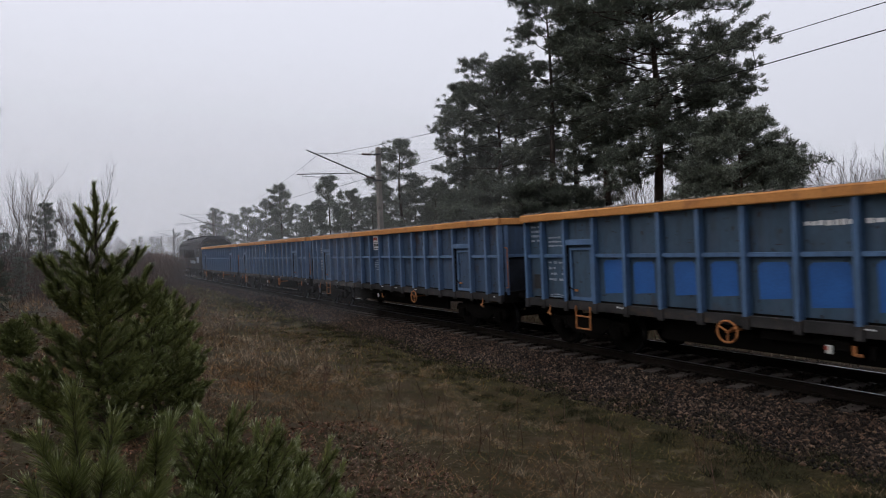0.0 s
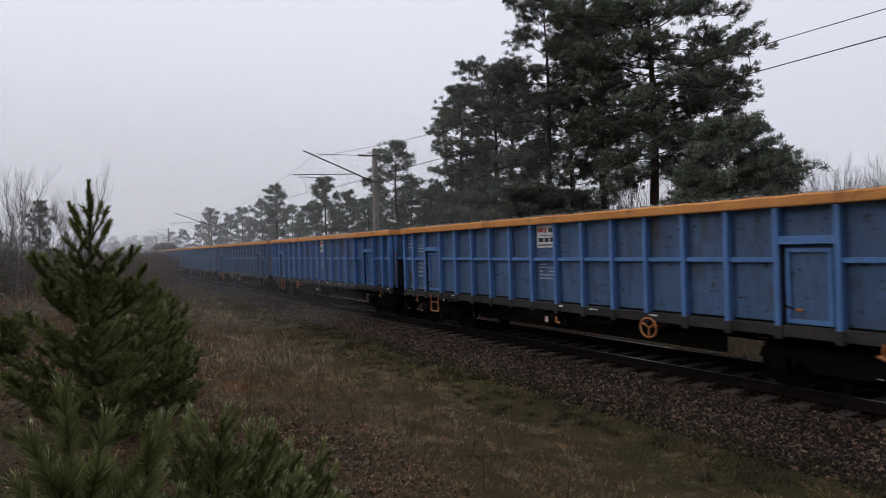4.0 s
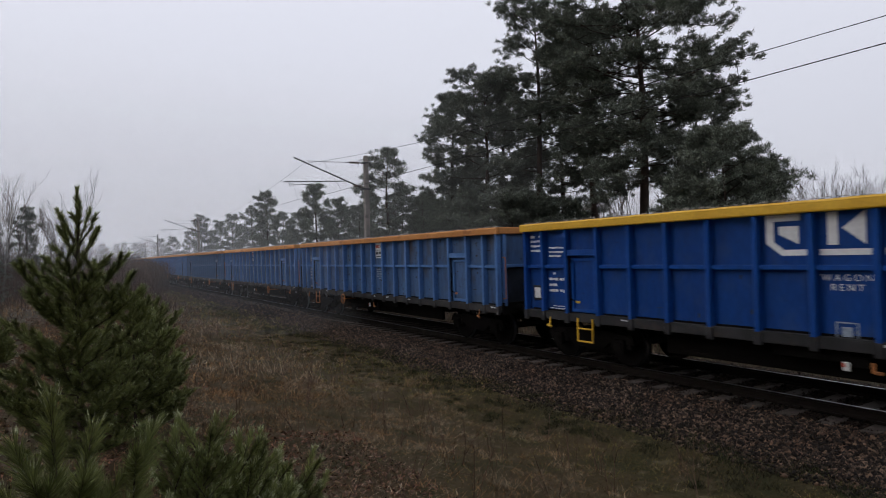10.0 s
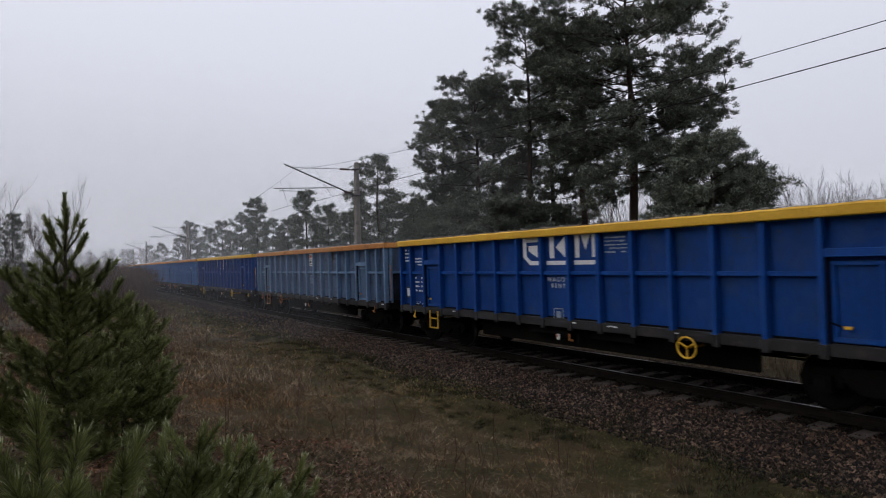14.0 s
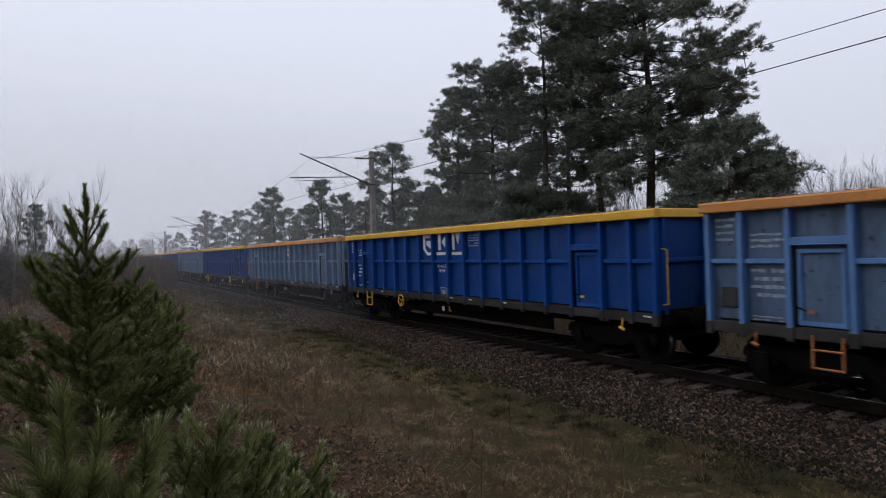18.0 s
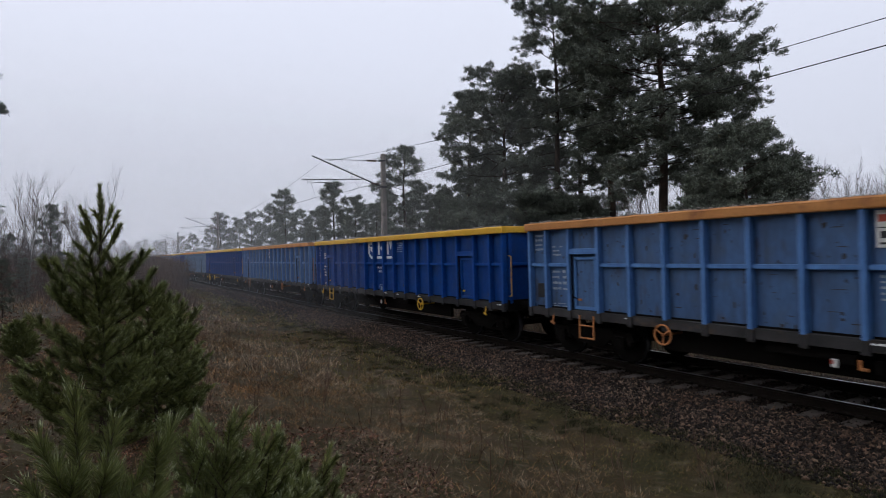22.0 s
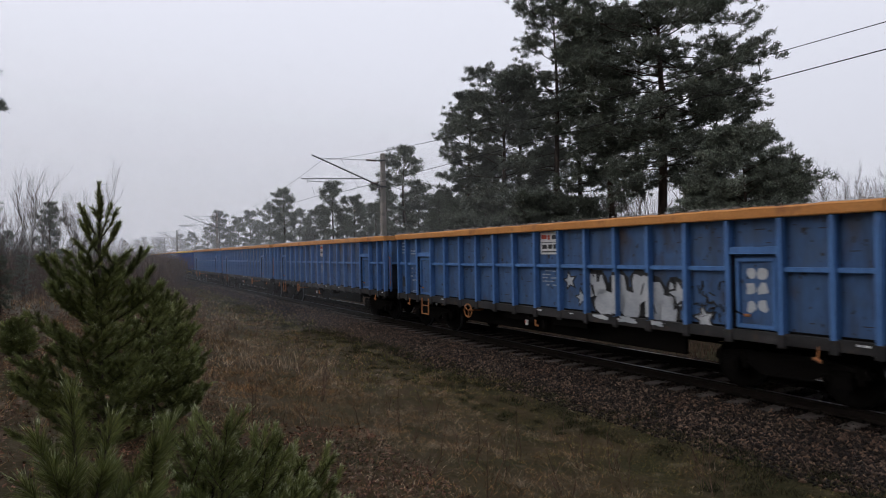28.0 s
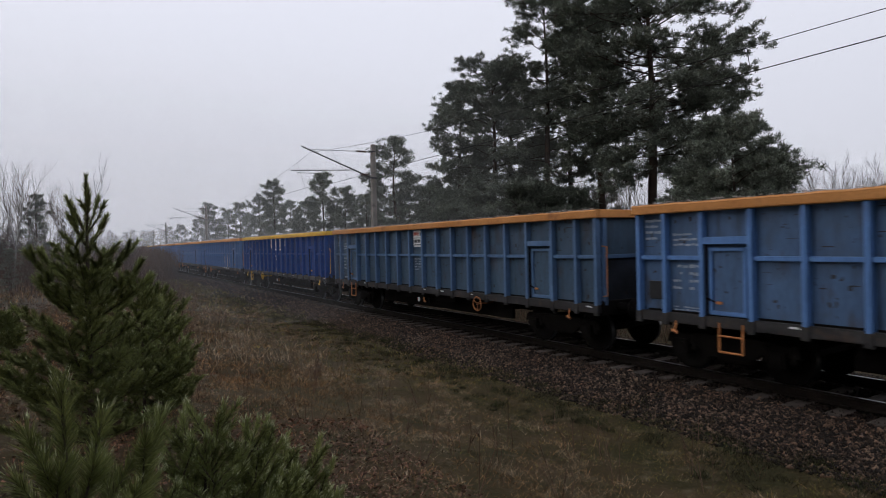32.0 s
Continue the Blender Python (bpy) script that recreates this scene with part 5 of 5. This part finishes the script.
def build_brush():
    """Brown leafless thicket along the near side of the line."""
    rng = np.random.default_rng(31)
    out = []
    for n, y0, y1, u0, u1, h, w in ((8000, 44, 84, -10.5, -5.6, (1.0, 2.3), 0.022), (11000, 61, 98, -6.8, -2.7, (1.7, 3.05), 0.026), (2600, 34, 75, -26, -11, (0.9, 2.6), 0.022), (5000, 84, 150, -11.5, -2.7, (1.4, 2.5), 0.03), (260, 66, 110, -8.5, -3.2, (3.0, 4.6), 0.03), (2600, 26, 60, -15, -8.0, (0.8, 2.0), 0.016), (2600, 60, 180, -26, -9, (1.2, 2.9), 0.03), (900, 30, 46, -8.5, -5.4, (0.5, 1.3), 0.014)):
        x, y, u = field(rng, n, y0, y1, u0, u1)
        z = heights(x, y)
        pos = np.stack([x, y, z - 0.05], 1)
        st = blades(pos, rng, h, w, 0.5)
        out.append(st)
        for f in (0.35, 0.5, 0.65, 0.8):
            base = pos + (st[:, 2] - pos) * f
            ln = (h[0] * 0.55, h[1] * 0.42)
            out.append(blades(base, rng, ln, w * 0.55, 1.1))
    thing("brushwood", "leafless reddish-brown thicket beside the track", "shrubs", kind="stuff", me=tris("brushwood", np.concatenate(out), [BRUSH]))


def weed_mesh(seed):
    rng = np.random.default_rng(seed)
    segs = []
    for s in range(rng.integers(2, 5)):
        a = rng.uniform(0, 6.3)
        p = np.array([0.05 * math.cos(a), 0.05 * math.sin(a), -0.02])
        d = unit(np.array([0.25 * math.cos(a), 0.25 * math.sin(a), 1.0]))
        L = rng.uniform(0.35, 0.75)
        for j in range(4):
            q = p + d * L / 4
            segs.append((*p, *q, 0.004, 0.003))
            for _ in range(2):
                e = unit(d + rng.normal(0, 0.6, 3))
                segs.append((*q, *(q + e * L * 0.2), 0.002, 0.0012))
            p, d = q, unit(d + rng.normal(0, 0.12, 3))
    return tubes("stalks", segs, HEATH, 3)


def build_weeds():
    rng = random.Random(6)
    ms = [weed_mesh(200 + k) for k in range(6)]
    bm = bmesh.new()
    for k in range(170):
        y = rng.uniform(3.5, 24)
        x = track_x(y) + rng.uniform(-10.2, -4.5) if k % 4 else track_x(y) + rng.uniform(-4.5, -3.0)
        if x < 1.2 and y < 9:
            continue
        start = len(bm.verts)
        bm.from_mesh(ms[k % 6])
        bm.verts.ensure_lookup_table()
        sc = (1, 1, rng.uniform(0.6, 1.3)) if k % 4 else (0.6, 0.6, 0.45)
        bmesh.ops.transform(bm, verts=bm.verts[start:], matrix=Matrix.Translation((x, y, ground_z(x, y))) @ Matrix.Rotation(k, 4, "Z") @ Matrix.Diagonal((*sc, 1)))
    me = bpy.data.meshes.new("dry_weeds")
    bm.to_mesh(me)
    bm.free()
    me.materials.append(HEATH)
    thing("dry_weeds", "dead branching weed stalks in the grass", "weeds", kind="stuff", me=me)


def build_tufts():
    """Low moss and grass clumps in a strip at the foot of the ballast."""
    rng = np.random.default_rng(17)
    n = 520
    y = rng.uniform(2.5, 40, n)
    u = -2.85 - 2.1 * rng.random(n) ** 1.6
    x = np.array([track_x(v) for v in y]) + u
    big = rng.uniform(0.4, 1.25, n) * np.interp(u, [-5, -3.6, -2.8], [0.55, 1.0, 0.8])
    x[:4], y[:4], big[:4] = (8.15, 7.95, 8.0, 8.2), (7.0, 16.1, 9.6, 5.6), (1.6, 1.6, 1.0, 1.0)
    c = np.repeat(np.stack([x, y], 1), 170, axis=0)
    k = np.repeat(big, 170)
    p = c + rng.normal(0, 0.14, c.shape) * k[:, None]
    tall = np.exp(-((p - c) ** 2).sum(1) / (0.16 * k) ** 2)
    pos = np.stack([p[:, 0], p[:, 1], heights(p[:, 0], p[:, 1]) - 0.005], 1)
    v = blades(pos, rng, (0.05, 0.16), 0.010, 1.2)
    v[:, 2, 2] = pos[:, 2] + (v[:, 2, 2] - pos[:, 2]) * (0.35 + 0.65 * tall) * np.maximum(k, 0.5)
    thing("moss_clumps", "low dark mossy clumps at the foot of the ballast", "moss", kind="stuff", me=tris("moss_clumps", v, [MOSS]))


def build_litter():
    rng = np.random.default_rng(23)
    n = 40000
    y = rng.uniform(2.5, 24, n)
    x = rng.uniform(-7, 2.2, n) * 1.0
    keep = rng.random(n) < np.interp(x, [-7, -1, 2.2], [1, 0.9, 0.25])
    x, y = x[keep], y[keep]
    x = np.concatenate([x, rng.uniform(0.2, 3.2, 6000)])
    y = np.concatenate([y, rng.uniform(2.8, 7.5, 6000)])
    pos = np.stack([x, y, heights(x, y) + 0.02], 1)
    a = unit(rng.normal(0, 1, pos.shape) * [1, 1, 0.35])
    b = unit(np.cross(a, rng.normal(0, 1, pos.shape) * [0.4, 0.4, 1]))
    s = rng.uniform(0.012, 0.032, (len(pos), 1))
    q = np.concatenate([np.stack([pos - a * s, pos + b * s * 0.6, pos + a * s], 1), np.stack([pos - a * s, pos + a * s, pos - b * s * 0.6], 1)])
    thing("leaf_litter", "fallen brown leaves under the saplings", "leaves", kind="stuff", me=tris("leaf_litter", q, [LEAF]))


def young_pine(x, y, h, rad, seed, label, per=300, needle=0.06, width=0.004, flare=0.17, tall=0.17, num0=5, open_=0, whorls=None, frost=0.3):
    """Young pine: whorls of rising branches, every shoot a brush of needles, upright candles on top."""
    rng = np.random.default_rng(seed)
    segs, shoots = [], []
    z0 = ground_z(x, y)
    bend = np.array([rng.normal(0, 0.02), rng.normal(0, 0.02), 1.0])
    k = 8
    for i in range(k):
        a, b = bend * h * i / k, bend * h * (i + 1) / k
        segs.append((*a, *b, 0.013 * h * (1 - 0.88 * i / k) + 0.002, 0.013 * h * (1 - 0.88 * (i + 1) / k) + 0.002))
    lead = tall * h
    shoots.append((bend * (h - lead), bend * h, 1.0))
    zz, lev = h - lead * 0.95, 0

    def side(n, d, sgn, ll, lift):
        w = unit(np.cross(d, [0, 0, 1.0])) * sgn
        e = unit(d * 0.8 + w * rng.uniform(0.5, 0.95) + np.array([0, 0, lift]))
        shoots.append((n, n + e * ll, 1.0))
        segs.append((*n, *(n + e * ll), 0.0035, 0.002))
        return n + e * ll, e

    def whorl(z, L0, rise, curl, num, dense, lev):
        spin = rng.uniform(0, 6.28)
        for b in range(num):
            an = spin + 6.283 * b / num + rng.uniform(-0.3, 0.3)
            d = unit(np.array([math.cos(an), math.sin(an), rise * rng.uniform(0.75, 1.25)]))
            L = L0 * rng.uniform(0.75, 1.12)
            m = max(2, int(round(L / 0.15)))
            q = bend * (z + rng.uniform(-0.02, 0.02))
            for j in range(m):
                d = unit(d + np.array([0, 0, curl]) + rng.normal(0, 0.05, 3))
                n = q + d * L / m
                segs.append((*q, *n, 0.007 - 0.004 * j / m, 0.007 - 0.004 * (j + 1) / m))
                shoots.append((q, n, 1.0 if j == m - 1 else 0.6 if dense else 0.3))
                ll = rng.uniform(0.10, 0.19) * min(1.0, h)
                if not dense:
                    if j == 0 and rng.random() < 0.4:
                        side(n, d, rng.choice([-1, 1]), ll * 0.7, 0.9)
                else:
                    for sgn in (-1, 1):
                        p, e = side(n, d, sgn, ll, 0.35)
                        if dense > 1 and j < m - 1:
                            side(p, e, sgn, ll * 0.8, 0.5)
                            side(p, e, -sgn, ll * 0.7, 0.5)
                q = n

    if whorls:
        for k, (drop, L0, rise, curl, num, dense) in enumerate(whorls):
            whorl(h - drop, L0, rise, curl, num, dense, k)
    while zz > 0.04 and not whorls:
        rise, curl = ((1.5, 0.42), (1.0, 0.30), (0.65, 0.16), (0.42, 0.10), (0.28, 0.08))[min(lev, 4)]
        whorl(zz, min(min(lead, 0.4) * 0.78 + flare * lev, rad), rise, curl, num0 + (lev > 0) + (lev > 2), 0 if lev < open_ else 1 if lev < 3 else 2, lev)
        lev += 1
        zz -= min(lead, 0.4) * (rng.uniform(0.5, 0.66) if lev > open_ else 0.8)
    vs, ix = [], []
    for a, b, w in shoots:
        ln0 = np.linalg.norm(b - a)
        n = int(0.7 * per * w * max(0.45, ln0 / 0.2))
        t = rng.random(n) ** 0.7
        ax = unit(b - a)
        c = a + (b - a) * t[:, None]
        r = rng.normal(0, 1, (n, 3))
        r = unit(r - (r @ ax)[:, None] * ax)
        fw = rng.uniform(0.8, 1.9, n)[:, None] + np.where(t[:, None] > 0.86, 1.3, 0.0)
        d = unit(r + ax * fw)
        ln = needle * rng.uniform(0.75, 1.15, (n, 1))
        s = unit(np.cross(d, rng.normal(0, 1, (n, 3)))) * width * 0.65
        # the outer third of a needle near the shoot's end carries frost
        vs.append(np.stack([c - s, c + s, c + d * ln], 1))
        ix.append(np.zeros(n, int))
        f = (t > 0.88) & (rng.random(n) < frost)
        if ax[2] > 0.25 and f.any():
            e = c[f] + d[f] * ln[f]
            vs.append(np.stack([e - d[f] * ln[f] * 0.24 - s[f], e - d[f] * ln[f] * 0.24 + s[f], e + d[f] * 0.005], 1))
            ix.append(np.ones(int(f.sum()), int))
    t = thing("young_pine", label, "young pine", "young pines in the foreground", at=(x, y, z0))
    part("stem", tubes("stem", segs, BARK, 5), t, "brown stem and branches")
    part("needles", tris("needles", np.concatenate(vs), [YOUNG, TIPS], np.concatenate(ix)), t, "green needle brushes with pale frosted tips")
    return t


def build_saplings():
    young_pine(0.10, 5.45, 2.37, 0.7, 301, "young pine with upright buds around its leader", per=430, needle=0.052, width=0.0042, tall=0.2, frost=0.2,
               whorls=[(0.42, 0.31, 1.15, 0.34, 5, 0), (0.54, 0.32, 0.8, 0.5, 4, 0), (0.90, 0.44, 0.9, 0.12, 6, 1), (1.12, 0.48, 0.65, 0.12, 6, 2), (1.36, 0.52, 0.5, 0.10, 6, 1), (1.58, 0.56, 0.4, 0.10, 6, 2), (1.82, 0.58, 0.3, 0.10, 7, 2), (2.04, 0.52, 0.25, 0.08, 7, 1)])
    young_pine(0.62, 7.0, 1.58, 0.44, 302, "narrow young pine behind the taller one", per=210, needle=0.055, width=0.006, flare=0.11, num0=4)
    young_pine(0.92, 8.2, 1.45, 0.40, 303, "low bushy young pine on the slope", per=180, width=0.007, flare=0.11, num0=4)
    young_pine(0.0, 2.1, 1.45, 0.46, 304, "young pine close by with long frosted needles", per=470, needle=0.078, width=0.0025, flare=0.12, tall=0.3, num0=4, open_=1)
    for x, y, h, r, k in ((0.40, 2.56, 1.14, 0.36, 305), (0.66, 2.66, 1.06, 0.34, 306), (0.85, 2.78, 0.90, 0.28, 308), (0.24, 2.30, 0.95, 0.32, 309), (0.58, 2.40, 0.92, 0.30, 310), (0.80, 2.45, 0.80, 0.28, 311)):
        young_pine(x, y, h, r, k, "small dense young pine with frosted shoot tips", per=520, needle=0.042, width=0.0021, flare=0.10, frost=0.45, num0=4)
    young_pine(-0.95, 12.5, 0.62, 0.22, 307, "young pine at the foot of the leafy bank", per=140, width=0.010)


build_big_pines()
build_far_pines()
build_bare_trees()
build_grass()
build_brush()
build_weeds()
build_tufts()
build_litter()
build_saplings()


# ---------------------------------------------------------------- fog: thin veils that stand across the line
def build_fog():
    m = bpy.data.materials.new("fog")
    m.use_nodes = True
    n, l = m.node_tree.nodes, m.node_tree.links
    n.clear()
    o, mx, tr, df, tl, ad = [n.new("ShaderNode" + k) for k in ("OutputMaterial", "MixShader", "BsdfTransparent", "BsdfDiffuse", "BsdfTranslucent", "AddShader")]
    # droplets hang in the air: they take the light of the whole sky from above
    up, dn = n.new("ShaderNodeCombineXYZ"), n.new("ShaderNodeCombineXYZ")
    up.inputs[2].default_value, dn.inputs[2].default_value = 1, -1
    df.inputs[0].default_value = tl.inputs[0].default_value = (0.60, 0.61, 0.63, 1)
    l.new(up.outputs[0], df.inputs["Normal"])
    l.new(dn.outputs[0], tl.inputs["Normal"])
    l.new(df.outputs[0], ad.inputs[0])
    l.new(tl.outputs[0], ad.inputs[1])
    gx, gs, fall = n.new("ShaderNodeTexCoord"), n.new("ShaderNodeSeparateXYZ"), n.new("ShaderNodeMapRange")
    fall.name = "thinning"
    fall.interpolation_type = "SMOOTHSTEP"
    l.new(gx.outputs["Object"], gs.inputs[0])
    l.new(gs.outputs[2], fall.inputs[0])
    l.new(fall.outputs[0], mx.inputs[0])
    l.new(tr.outputs[0], mx.inputs[1])
    l.new(ad.outputs[0], mx.inputs[2])
    l.new(mx.outputs[0], o.inputs[0])
    for y, k in ((22, 0.021), (36, 0.016), (58, 0.018), (80, 0.065), (105, 0.09), (140, 0.14), (185, 0.17), (225, 0.16), (270, 0.17)):
        v = m.copy()
        q = v.node_tree.nodes["thinning"].inputs
        q[1].default_value, q[2].default_value, q[3].default_value, q[4].default_value = 2 + 0.03 * y, 8 + 0.34 * y, k, 0.0008
        me = mesh_from("veil", [(-400, y, -5), (500, y, -5), (500, y, 300), (-400, y, 300)], [(0, 1, 2, 3)], [v])
        thing("fog_veil", "thin pale veil of winter fog", "fog", kind="stuff", me=me)


build_fog()


motions()
